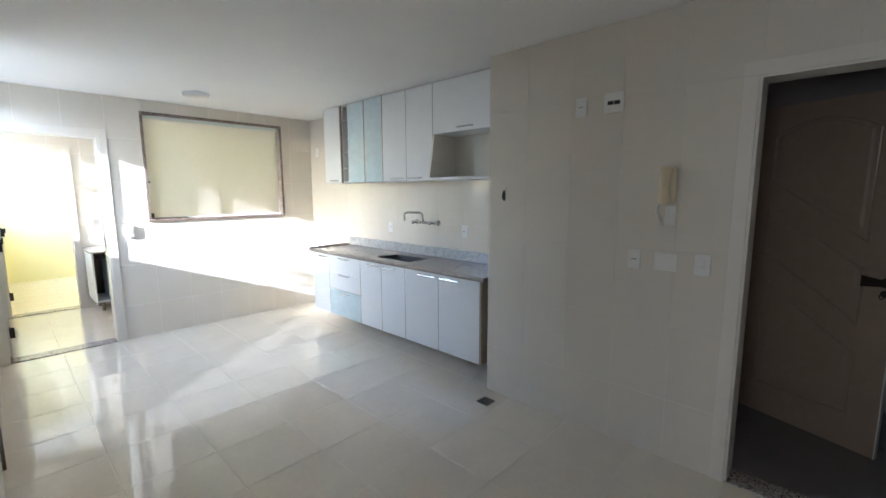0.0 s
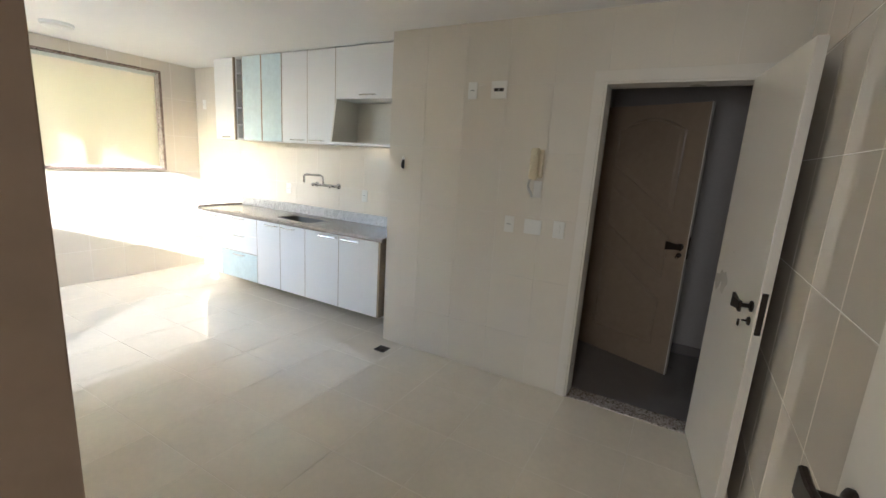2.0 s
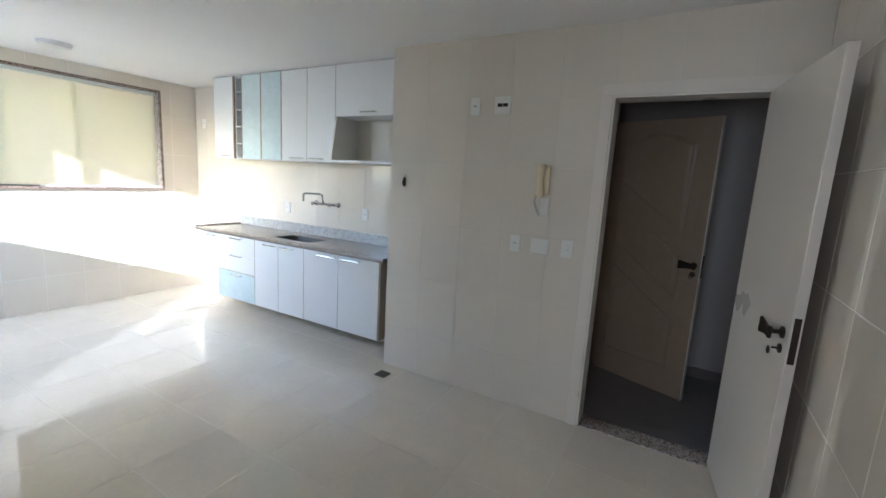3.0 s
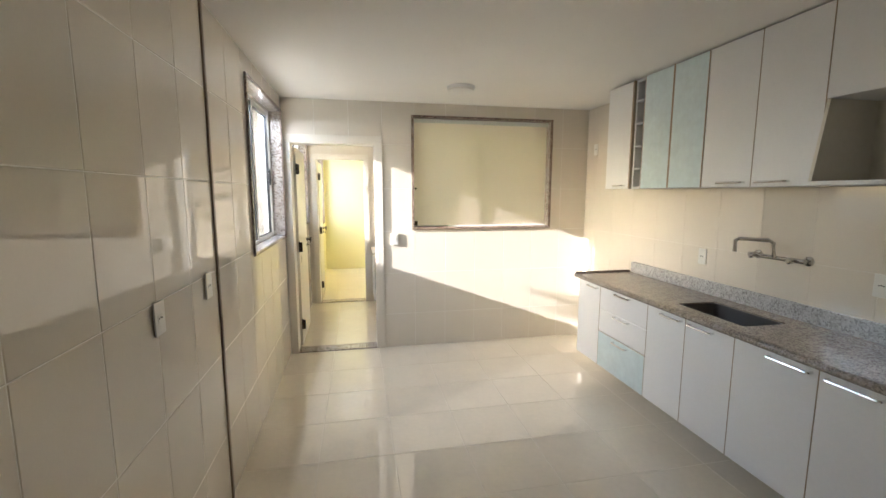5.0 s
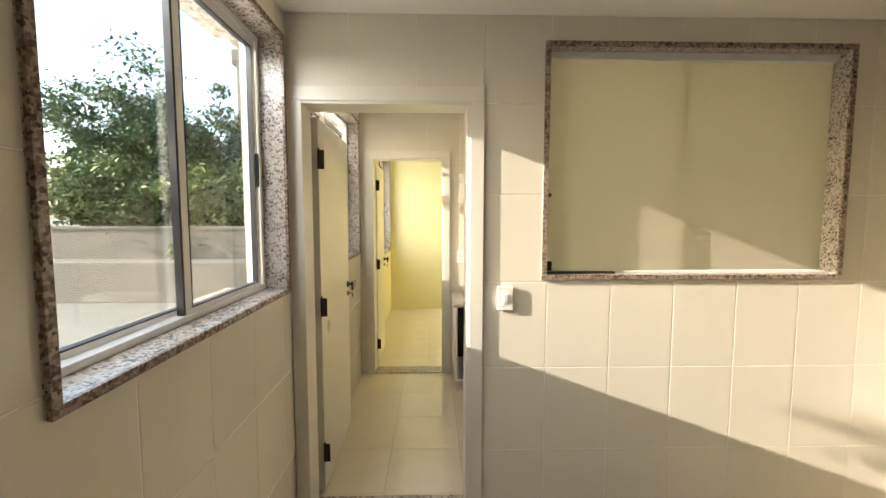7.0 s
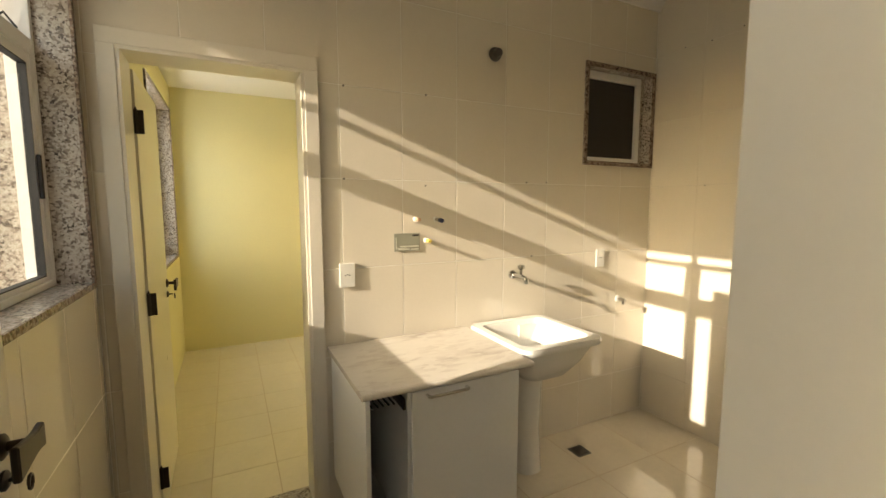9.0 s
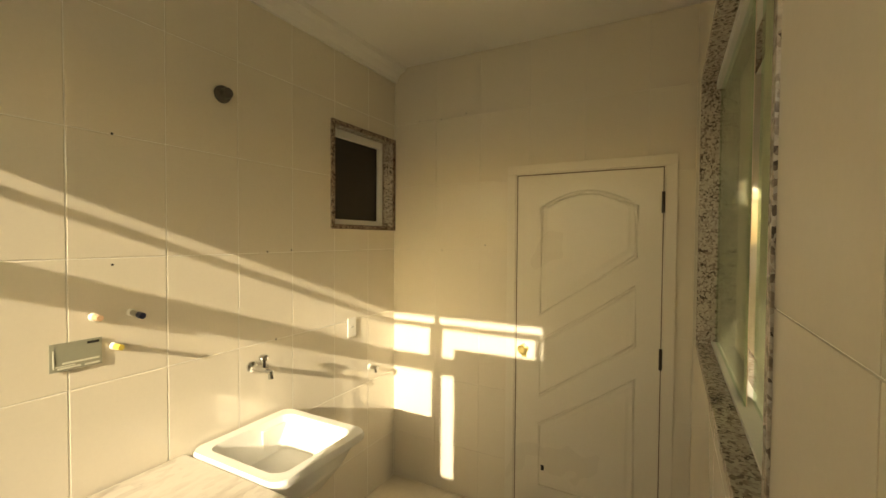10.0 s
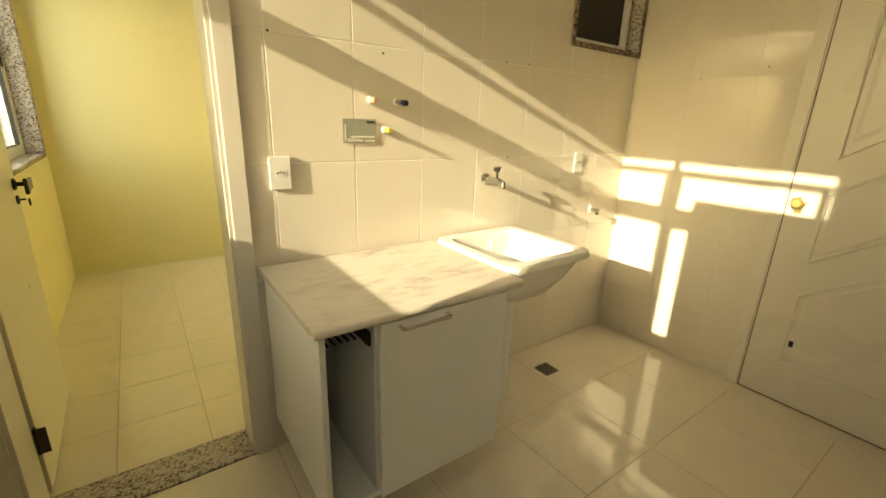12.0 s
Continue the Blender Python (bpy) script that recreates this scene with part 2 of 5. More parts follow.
# ---- mesh helpers ----
def finish(bm, name, material, smooth=False):
    me = bpy.data.meshes.new(name)
    bmesh.ops.recalc_face_normals(bm, faces=bm.faces)
    if smooth:
        for f in bm.faces:
            f.smooth = True
    bm.to_mesh(me)
    bm.free()
    me.materials.append(material)
    if smooth:
        me.set_sharp_from_angle(angle=radians(38))
    return me


def origin_of(ob):
    while ob.parent:
        ob = ob.parent
    return ob.location


def part(name, bm, material, parent, label="", smooth=False):
    """One mesh under a thing or under a part, from a bmesh in room metres."""
    bmesh.ops.translate(bm, verts=bm.verts, vec=-origin_of(parent))
    ob = new(name, finish(bm, name, material, smooth))
    ob.parent = parent
    return tagged(ob, label)


def thing(name, at, label, category, group="", kind=""):
    ob = new(name)
    ob.location = at
    ob.empty_display_size = 0.1
    return tagged(ob, label, category, group, kind)


def structure(name, bm, material, label, category, smooth=False):
    return tagged(new(name, finish(bm, name, material, smooth)), label, category, kind="structure")


def add_box(bm, x0, x1, y0, y1, z0, z1, bevel=0.0, turn=None):
    m = Matrix.Translation(((x0 + x1) / 2, (y0 + y1) / 2, (z0 + z1) / 2)) @ Matrix.Diagonal((abs(x1 - x0), abs(y1 - y0), abs(z1 - z0), 1))
    if turn:
        m = turn @ m
    vs = bmesh.ops.create_cube(bm, size=1, matrix=m)["verts"]
    if bevel:
        bmesh.ops.bevel(bm, geom=list({e for v in vs for e in v.link_edges}), offset=bevel, segments=2, affect="EDGES", profile=0.6)
    return bm


def a_box(x0, x1, y0, y1, z0, z1, bevel=0.0, turn=None):
    return add_box(bmesh.new(), x0, x1, y0, y1, z0, z1, bevel, turn)


def add_cyl(bm, a, b, r, r2=None, seg=20):
    a, b = Vector(a), Vector(b)
    d = b - a
    m = Matrix.Translation((a + b) / 2) @ d.to_track_quat("Z", "Y").to_matrix().to_4x4()
    bmesh.ops.create_cone(bm, cap_ends=True, segments=seg, radius1=r, radius2=r if r2 is None else r2, depth=d.length, matrix=m)
    return bm


def a_cyl(a, b, r, r2=None, seg=20):
    return add_cyl(bmesh.new(), a, b, r, r2, seg)


def tube(bm, pts, r, seg=10, closed=False):
    """A round bar along a line of points."""
    pts = [Vector(p) for p in pts]
    rings, count = [], len(pts)
    for i, p in enumerate(pts):
        before = pts[i - 1] if i or closed else p
        after = pts[(i + 1) % count] if i < count - 1 or closed else p
        q = (after - before).normalized().to_track_quat("Z", "Y")
        rings.append([bm.verts.new(p + q @ Vector((r * math.cos(k * math.tau / seg), r * math.sin(k * math.tau / seg), 0))) for k in range(seg)])
    pairs = list(zip(rings, rings[1:])) + ([(rings[-1], rings[0])] if closed else [])
    for a, b in pairs:
        shift = min(range(seg), key=lambda s: (a[0].co - b[s].co).length)
        for k in range(seg):
            bm.faces.new((a[k], a[(k + 1) % seg], b[(k + 1 + shift) % seg], b[(k + shift) % seg]))
    if not closed:
        bm.faces.new(rings[0][::-1]), bm.faces.new(rings[-1])
    return bm


def lathe(bm, profile, base, axis=(0, 0, 1), seg=24):
    """A turned body: profile of (radius, height) about an axis from base."""
    q, base = Vector(axis).to_track_quat("Z", "Y"), Vector(base)
    rings = [[bm.verts.new(base + q @ Vector((r * math.cos(k * math.tau / seg), r * math.sin(k * math.tau / seg), h))) for k in range(seg)] for r, h in profile]
    for a, b in zip(rings, rings[1:]):
        for k in range(seg):
            bm.faces.new((a[k], a[(k + 1) % seg], b[(k + 1) % seg], b[k]))
    bm.faces.new(rings[0][::-1]), bm.faces.new(rings[-1])
    return bm


def rects_without(u0, u1, v0, v1, holes):
    """A rectangle less some rectangles, as rectangles."""
    left = [(u0, u1, v0, v1)]
    for a0, a1, b0, b1 in holes:
        out = []
        for r0, r1, s0, s1 in left:
            if a1 <= r0 or a0 >= r1 or b1 <= s0 or b0 >= s1:
                out.append((r0, r1, s0, s1))
                continue
            m0, m1 = max(r0, a0), min(r1, a1)
            if a0 > r0:
                out.append((r0, a0, s0, s1))
            if a1 < r1:
                out.append((a1, r1, s0, s1))
            if b0 > s0:
                out.append((m0, m1, s0, b0))
            if b1 < s1:
                out.append((m0, m1, b1, s1))
        left = out
    return left


def wall(name, axis, c0, c1, u0, u1, z0, z1, holes, material, label):
    """A wall across axis from c0 to c1, with openings right through it."""
    bm = bmesh.new()
    for a0, a1, b0, b1 in rects_without(u0, u1, z0, z1, holes):
        if axis == "x":
            add_box(bm, c0, c1, a0, a1, b0, b1)
        else:
            add_box(bm, a0, a1, c0, c1, b0, b1)
    bmesh.ops.remove_doubles(bm, verts=bm.verts, dist=1e-5)
    return structure(name, bm, material, label, "wall")


def tile_mesh(rects, thick, bevel):
    """Pillowed pieces lying in the plane z = 0, their face at thick."""
    verts, faces = [], []
    for (a0, a1, b0, b1), soft in rects:
        k = len(verts)
        i = [bevel if s else 0.0 for s in soft]
        verts += [(a0, b0, 0), (a1, b0, 0), (a1, b1, 0), (a0, b1, 0)]
        low = thick * 0.55
        verts += [(a0, b0, low), (a1, b0, low), (a1, b1, low), (a0, b1, low)]
        verts += [(a0 + i[0], b0 + i[2], thick), (a1 - i[1], b0 + i[2], thick), (a1 - i[1], b1 - i[3], thick), (a0 + i[0], b1 - i[3], thick)]
        faces.append((k + 8, k + 9, k + 10, k + 11))
        for lo, hi in ((0, 4), (4, 8)):
            for e in range(4):
                f = (e + 1) % 4
                faces.append((k + lo + e, k + lo + f, k + hi + f, k + hi + e))
    me = bpy.data.meshes.new("tile")
    me.from_pydata(verts, [], faces)
    return me


def tiles(parent, name, frame_at, u0, u1, v0, v1, start_u, start_v, su, sv, holes, material, gap=0.0025, thick=0.004, bevel=0.0025):
    """Tiles as pieces of a wall or floor: frame_at maps (u, v, out) into the room."""
    shared = {}
    for i in range(math.floor((u0 - start_u) / su), math.ceil((u1 - start_u) / su)):
        for j in range(math.floor((v0 - start_v) / sv), math.ceil((v1 - start_v) / sv)):
            c0, c1, d0, d1 = start_u + i * su, start_u + (i + 1) * su, start_v + j * sv, start_v + (j + 1) * sv
            k0, k1, l0, l1 = max(c0, u0), min(c1, u1), max(d0, v0), min(d1, v1)
            if k1 - k0 < 0.008 or l1 - l0 < 0.008:
                continue
            cu, cv = (c0 + c1) / 2, (d0 + d1) / 2
            out = []
            for a0, a1, b0, b1 in rects_without(k0, k1, l0, l1, holes):
                soft = [abs(a0 - k0) < 1e-6, abs(a1 - k1) < 1e-6, abs(b0 - l0) < 1e-6, abs(b1 - l1) < 1e-6]
                g = [gap / 2 if s else 0.0 for s in soft]
                r = (a0 + g[0] - cu, a1 - g[1] - cu, b0 + g[2] - cv, b1 - g[3] - cv)
                if r[1] - r[0] > 0.007 and r[3] - r[2] > 0.007:
                    out.append((tuple(round(q, 5) for q in r), tuple(soft)))
            if not out:
                continue
            key = tuple(out)
            if key not in shared:
                shared[key] = tile_mesh(out, thick, bevel)
                shared[key].materials.append(material)
            ob = new(name, shared[key])
            ob.matrix_basis = frame_at @ Matrix.Translation((cu, cv, 0))
            ob.parent = parent


def facing(axis, c, sign):
    """The plane of a wall: u along the room's other level axis, v up, outwards along sign times axis."""
    if axis == "x":
        return Matrix(((0, 0, sign, c), (1, 0, 0, 0), (0, 1, 0, 0), (0, 0, 0, 1)))
    return Matrix(((1, 0, 0, 0), (0, 0, sign, c), (0, 1, 0, 0), (0, 0, 0, 1)))


# ---- the plan, in metres ----
KX, KZ = 3.175, 2.505            # kitchen: far right wall, ceiling
PX, PY = 2.660, -3.463           # wall with the phone, and its return
RY = -6.0                        # rear wall
LX, L0, L1, LZ = 3.132, 0.165, 2.005, 2.885   # laundry
Y0, Y1, YX, YZ = 2.17, 4.92, 3.0, 2.63     # yellow room
OUT = -0.27                      # outside face of the window wall
TOP = 3.1
KWIN = (-1.335, -0.05, 1.19, 2.38)
LWIN = (0.36, 1.955, 1.19, 2.42)
YWIN = (3.45, 4.78, 1.0, 2.40)
MWIN = (1.235, 2.755, 1.24, 2.385)
SWIN = (2.484, 3.121, 1.754, 2.387)
KDOOR = (0.058, 0.876, 0.0, 2.10)
YDOOR = (0.115, 0.799, 0.0, 2.10)
PDOOR = (0.30, 1.105, 0.0, 2.09)
VDOOR = (-5.835, -5.06, 0.0, 2.09)
ENTRY = (-5.86, -5.021, 0.0, 2.12)

# ---- structure ----
slab = structure("floor", a_box(-2.8, 4.25, -7.4, 5.1, -0.3, -0.0013), FLOOR_GROUT, "cream polished square tiles laid on the floor", "floor")
structure("floor_grout_bed", a_box(0, YX, L0, Y1, -0.01, -0.0009), LAUNDRY_GROUT, "brown stained grout between floor tiles", "floor")
wall_left = wall("wall_west", "x", -0.18, -0.0015, -7.4, 5.1, 0, TOP, [ENTRY, KWIN, LWIN, YWIN], GROUT, "white tiled outer wall with windows and a doorway")
wall("wall_west_outer", "x", OUT, -0.18, -7.4, 5.1, 0, TOP, [ENTRY, (KWIN[0], 0.12, KWIN[2], KWIN[3]), LWIN, YWIN], RENDER_WALL, "rendered outer leaf of the window wall")
wall_mid = wall("wall_north", "y", 0.0015, L0 - 0.0015, 0, KX, 0, TOP, [KDOOR, MWIN], GROUT, "white tiled wall with a doorway and an inner window")
wall_right = wall("wall_east", "x", KX + 0.0015, KX + 0.15, PY, L0, 0, TOP, [], GROUT, "white tiled wall behind the kitchen units")
wall_phone = wall("wall_phone", "x", PX + 0.0015, PX + 0.15, -7.4, PY - 0.0, 0, TOP, [VDOOR], GROUT, "white tiled wall with a doorway and sockets")
wall_return = wall("wall_return", "y", PY - 0.15, PY - 0.0015, PX + 0.15, KX + 0.15, 0, TOP, [], GROUT, "short white return wall beside the kitchen units")
wall_rear = wall("wall_south", "y", RY - 0.15, RY - 0.0015, 0, PX + 0.0015, 0, TOP, [], GROUT, "white tiled wall behind two open doors")
wall_end = wall("wall_laundry", "y", L1 + 0.0015, Y0, 0, LX + 0.2, 0, TOP, [YDOOR, SWIN], GROUT, "white tiled laundry wall with a doorway and small window")
wall_lright = wall("wall_laundry_east", "x", LX + 0.0015, LX + 0.2, L0, L1 + 0.0015, 0, TOP, [PDOOR], GROUT, "white tiled laundry wall with a panelled door")
bm = bmesh.new()
add_box(bm, 0, YX, Y1, Y1 + 0.15, 0, TOP)
add_box(bm, YX, YX + 0.15, Y0, Y1 + 0.15, 0, TOP)
structure("wall_yellow", bm, YELLOW, "plain yellow painted bedroom walls", "wall")
structure("wall_stairs", a_box(LX + 0.2, LX + 0.3, 0.1, 1.4, 0, TOP), RENDER_WALL, "plain wall closing the passage behind the door", "wall")
structure("wall_yellow_inner", add_box(bmesh.new(), 0.86, YX, Y0 + 0.001, Y0 + 0.012, 0, TOP), YELLOW, "plain yellow painted partition wall", "wall")
bm = bmesh.new()
for a0, a1, b0, b1 in rects_without(Y0, Y1, 0, TOP, [YWIN]):
    add_box(bm, -0.003, 0.003, a0, a1, b0, b1)
structure("wall_yellow_west", bm, YELLOW, "plain yellow painted wall round a window", "wall")
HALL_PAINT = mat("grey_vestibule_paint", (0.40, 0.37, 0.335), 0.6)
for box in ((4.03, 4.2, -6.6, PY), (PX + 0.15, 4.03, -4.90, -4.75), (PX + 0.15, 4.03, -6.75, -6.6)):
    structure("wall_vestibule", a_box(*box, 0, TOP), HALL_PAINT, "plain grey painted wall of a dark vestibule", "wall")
structure("baseboard", a_box(4.012, 4.03, -6.6, -4.9, 0, 0.09, 0.003), mat("dark_stone_baseboard", (0.16, 0.14, 0.13), 0.4), "low dark stone baseboard along the vestibule", "baseboard")
bm = bmesh.new()
for a0, a1, b0, b1 in rects_without(-7.4, -3.9, 0, TOP, [(-5.95, -4.55, 0.9, 2.4)]):
    add_box(bm, -2.95, -2.8, a0, a1, b0, b1)
add_box(bm, -2.8, OUT, -4.05, -3.9, 0, TOP)
add_box(bm, -2.95, 4.35, -7.55, -7.4, 0, TOP)
structure("wall_entry_room", bm, PLASTER, "plain white walls of the room before the kitchen", "wall")
# added out of view: closes the assumed opening behind the fill lamp
structure("added_blind", a_box(-2.80, -2.795, -5.98, -4.52, 0.87, 2.43), mat("white_roller_blind", (0.8, 0.76, 0.68), 0.8), "unseen white roller blind added over an assumed window", "blind")
structure("ceiling", a_box(0, KX + 0.004, RY, 0.004, KZ, KZ + 0.2), PLASTER, "smooth white painted kitchen ceiling", "ceiling")
structure("ceiling_laundry", a_box(0, LX + 0.004, L0 - 0.004, L1 + 0.004, LZ, LZ + 0.2), PLASTER, "smooth white painted laundry ceiling", "ceiling")
structure("ceiling_yellow", a_box(0, YX, Y0, Y1, YZ, YZ + 0.2), PLASTER, "smooth white painted bedroom ceiling", "ceiling")
structure("ceiling_vestibule", a_box(PX + 0.15, 4.03, -6.6, -4.9, 2.45, 2.6), PLASTER, "plain white vestibule ceiling", "ceiling")
bm = a_box(OUT - 0.03, 4.4, -7.6, 5.2, TOP, TOP + 0.2)
add_box(bm, -3.0, OUT - 0.03, -7.6, -3.85, TOP, TOP + 0.2)
structure("roof", bm, RENDER_WALL, "flat concrete slab over the flat", "roof")
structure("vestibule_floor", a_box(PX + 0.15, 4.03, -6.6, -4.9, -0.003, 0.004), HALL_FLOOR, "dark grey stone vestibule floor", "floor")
bm = bmesh.new()
prof = [(L1, LZ - 0.095), (L1 - 0.016, LZ - 0.095), (L1 - 0.022, LZ - 0.072), (L1 - 0.05, LZ - 0.036), (L1 - 0.085, LZ - 0.024), (L1 - 0.095, LZ), (L1, LZ)]
ends = [[bm.verts.new((x, y, z)) for y, z in prof] for x in (0.0, LX)]
for k in range(len(prof)):
    bm.faces.new((ends[0][k], ends[0][(k + 1) % len(prof)], ends[1][(k + 1) % len(prof)], ends[1][k]))
bm.faces.new(ends[0][::-1]), bm.faces.new(ends[1])
structure("cornice_trim", bm, PLASTER, "white moulded plaster cornice below the ceiling", "trim")
structure("joint_trim", a_box(-0.002, 0.009, -2.102, -2.078, 0.0, KZ, 0.003), EDGE_BROWN, "thin brown upright joint strip on tiles", "trim")


def threshold(x0, x1, y0, y1):
    structure("threshold_trim", a_box(x0, x1, y0, y1, -0.01, 0.008, 0.003), GRANITE, "flecked granite door threshold in the floor", "threshold")


threshold(0.073, 0.876, 0.0, 0.163)
threshold(0.115, 0.799, L1, Y0 + 0.01)
threshold(PX, PX + 0.15, -5.835, -5.06)


# ---- windows ----
def stone_frame(parent, axis, c0, c1, win, face=0.022, material=GRANITE, edge=GRANITE_EDGE, edge_at=None, far=None):
    """Slabs of granite lining an opening through its whole depth."""
    u0, u1, z0, z1 = win
    for a0, a1, b0, b1, nm in ((u0, u1, z0, z0 + face, "sill"), (u0, u1, z1 - face, z1, "lintel"), (u0, u0 + face, z0 + face, z1 - face, "reveal"), (u1 - face, u1, z0 + face, z1 - face, "reveal")):
        box = (c0, c1, a0, a1, b0, b1) if axis == "x" else (a0, a1, c0, c1, b0, b1)
        if far is not None and a0 == u1 - face:
            box = (far, *box[1:])
        p = part(nm, a_box(*box, 0.002), material, parent)
        if edge_at is not None:
            e0, e1 = edge_at
            box = (e0, e1, a0 - 0.001, a1 + 0.001, b0 - 0.001, b1 + 0.001) if axis == "x" else (a0 - 0.001, a1 + 0.001, e0, e1, b0 - 0.001, b1 + 0.001)
            part("polished_edge", a_box(*box, 0.002), edge, p, "dark polished granite edge")


def sash(parent, x, y0, y1, z0, z1, w=0.04, d=0.022, turn=None, latch=None):
    """A glazed aluminium sash in a plane across x."""
    bm = bmesh.new()
    for b in ((y0, y1, z0, z0 + w), (y0, y1, z1 - w, z1), (y0, y0 + w, z0 + w, z1 - w), (y1 - w, y1, z0 + w, z1 - w)):
        add_box(bm, x - d / 2, x + d / 2, *b, 0.003, turn)
    frame_part = part("sash_frame", bm, ALU, parent)
    bm = bmesh.new()
    for b in ((y0 + w, y1 - w, z0 + w, z0 + w + 0.004), (y0 + w, y1 - w, z1 - w - 0.004, z1 - w), (y0 + w, y0 + w + 0.004, z0 + w, z1 - w), (y1 - w - 0.004, y1 - w, z0 + w, z1 - w)):
        add_box(bm, x - d / 2 - 0.001, x + d / 2 + 0.001, *b, 0, turn)
    part("gasket", bm, GASKET, frame_part, "black rubber gasket")
    pane = part("pane", a_box(x - 0.002, x + 0.002, y0 + w, y1 - w, z0 + w, z1 - w, 0, turn), GLASS, frame_part, "clear window glass")
    pane.visible_shadow = False
    if latch is not None:
        part("latch", a_box(x + d / 2, x + d / 2 + 0.012, latch - 0.009, latch + 0.009, (z0 + z1) / 2 - 0.09, (z0 + z1) / 2 + 0.06, 0.004), GASKET, frame_part, "black pull latch")
    return frame_part


def outer_frame(parent, y0, y1, z0, z1, x0, x1, w=0.032):
    bm = bmesh.new()
    for b in ((y0, y1, z0, z0 + w), (y0, y1, z1 - w, z1), (y0, y0 + w, z0 + w, z1 - w), (y1 - w, y1, z0 + w, z1 - w)):
        add_box(bm, x0, x1, *b, 0.003)
    part("outer_frame", bm, ALU, parent)


w1 = thing("window_1", (0, -0.7, 1.19), "white aluminium sliding window in a flecked granite surround", "window", kind="structure")
stone_frame(w1, "x", OUT - 0.02, 0.004, KWIN, edge_at=(0.004, 0.016), far=-0.18)
outer_frame(w1, -1.311, -0.074, 1.213, 2.357, -0.17, -0.095, 0.022)
sash(w1, -0.145, -1.288, -0.62, 1.214, 2.335, 0.038)
sash(w1, -0.115, -0.71, -0.10, 1.214, 2.335, 0.038, latch=-0.122)
# black strip darkens the stile's side, which lies in shade against the daylight
part("stile_side_shade", a_box(-0.127, -0.104, -0.722, -0.7105, 1.218, 2.331, 0.001), GASKET, w1, "black strip for the shaded side of the meeting stile")

w2 = thing("window_2", (0, 1.15, 1.19), "white aluminium window with an open top light, granite surround", "window", kind="structure")
stone_frame(w2, "x", OUT - 0.02, 0.004, LWIN, edge_at=(0.004, 0.014))
outer_frame(w2, 0.384, 1.931, 1.213, 2.397, -0.17, -0.095, 0.024)
part("transom", a_box(-0.17, -0.095, 0.416, 1.899, 2.0, 2.05, 0.003), ALU, w2)
part("mullion", a_box(-0.165, -0.10, 1.12, 1.15, 2.05, 2.365, 0.003), ALU, w2)
sash(w2, -0.145, 0.406, 1.17, 1.215, 2.005, 0.038)
sash(w2, -0.115, 1.10, 1.91, 1.215, 2.005, 0.038, latch=1.885)
for a, b in ((0.418, 1.12), (1.15, 1.897)):
    tilt = Matrix.Translation((-0.13, 0, 2.30)) @ Matrix.Rotation(radians(14), 4, "Y") @ Matrix.Translation((0.13, 0, -2.30))
    sash(w2, -0.135, a, b, 2.055, 2.30, 0.03, 0.02, tilt)
    part("stay", tube(bmesh.new(), [(-0.12, b - 0.015, 2.075), (-0.15, b - 0.015, 2.12), (-0.19, b - 0.015, 2.085)], 0.004, 6), GASKET, w2, "black folding stay")

w3 = thing("window_3", (0, 4.1, 1.0), "white aluminium bedroom window in a granite surround", "window", kind="structure")
stone_frame(w3, "x", OUT - 0.02, 0.006, YWIN, edge_at=(0.006, 0.016))
outer_frame(w3, 3.474, 4.756, 1.023, 2.377, -0.17, -0.095)
sash(w3, -0.145, 3.50, 4.14, 1.045, 2.345, 0.045)
sash(w3, -0.115, 4.09, 4.73, 1.045, 2.345, 0.045, latch=4.71)

w4 = thing("window_4", (2.0, 0.1, 1.24), "inner sliding window of frosted glass in a granite surround", "window", kind="structure")
stone_frame(w4, "y", -0.004, L0 + 0.004, MWIN, 0.024, edge_at=(-0.014, -0.004))
bm = bmesh.new()
add_box(bm, 1.26, 2.73, 0.055, 0.115, 2.325, 2.361, 0.002)
add_box(bm, 1.26, 2.73, 0.055, 0.115, 1.264, 1.276, 0.002)
part("track", bm, ALU, w4, "white aluminium top and bottom track")
for a, b, y in ((1.262, 1.985, 0.066), (1.945, 2.73, 0.092)):
    pane = part("pane", a_box(a, b, y + 0.002, y + 0.008, 1.276, 2.33, 0.001), GREEN_GLASS, w4, "green tinted glass pane")
    part("etched_film", a_box(a, b, y, y + 0.0012, 1.276, 2.33), FROST, pane, "milky cream etched film")
part("track_channel", a_box(1.27, 1.62, 0.03, 0.055, 1.264, 1.275, 0.001), BRONZE, w4)
bm = a_box(1.268, 1.302, 0.052, 0.066, 1.276, 1.325, 0.004)
part("lock", bm, BRONZE, w4, "dark bronze pane lock")
part("finger_knob", a_cyl((1.284, 0.058, 1.66), (1.284, 0.066, 1.66), 0.011), BRONZE, w4)

w5 = thing("window_5", (2.8, 2.1, 1.754), "small dark screened window in a granite surround", "window", kind="structure")
stone_frame(w5, "y", L1 - 0.006, Y0 - 0.006, SWIN, 0.026, edge_at=(L1 - 0.014, L1 - 0.006))
bm = bmesh.new()
for b in ((2.51, 3.06, 1.78, 1.815), (2.51, 3.06, 2.315, 2.361), (2.51, 2.542, 1.815, 2.315), (3.025, 3.06, 1.815, 2.315)):
    add_box(bm, b[0], b[1], 2.06, 2.10, b[2], b[3], 0.003)
part("outer_frame", bm, ALU, w5)
part("filler", a_box(3.06, 3.095, 2.07, 2.15, 1.78, 2.361), GRANITE, w5)
part("screen", a_box(2.54, 3.03, 2.085, 2.095, 1.81, 2.32), MESH_DARK, w5, "dark insect screen")


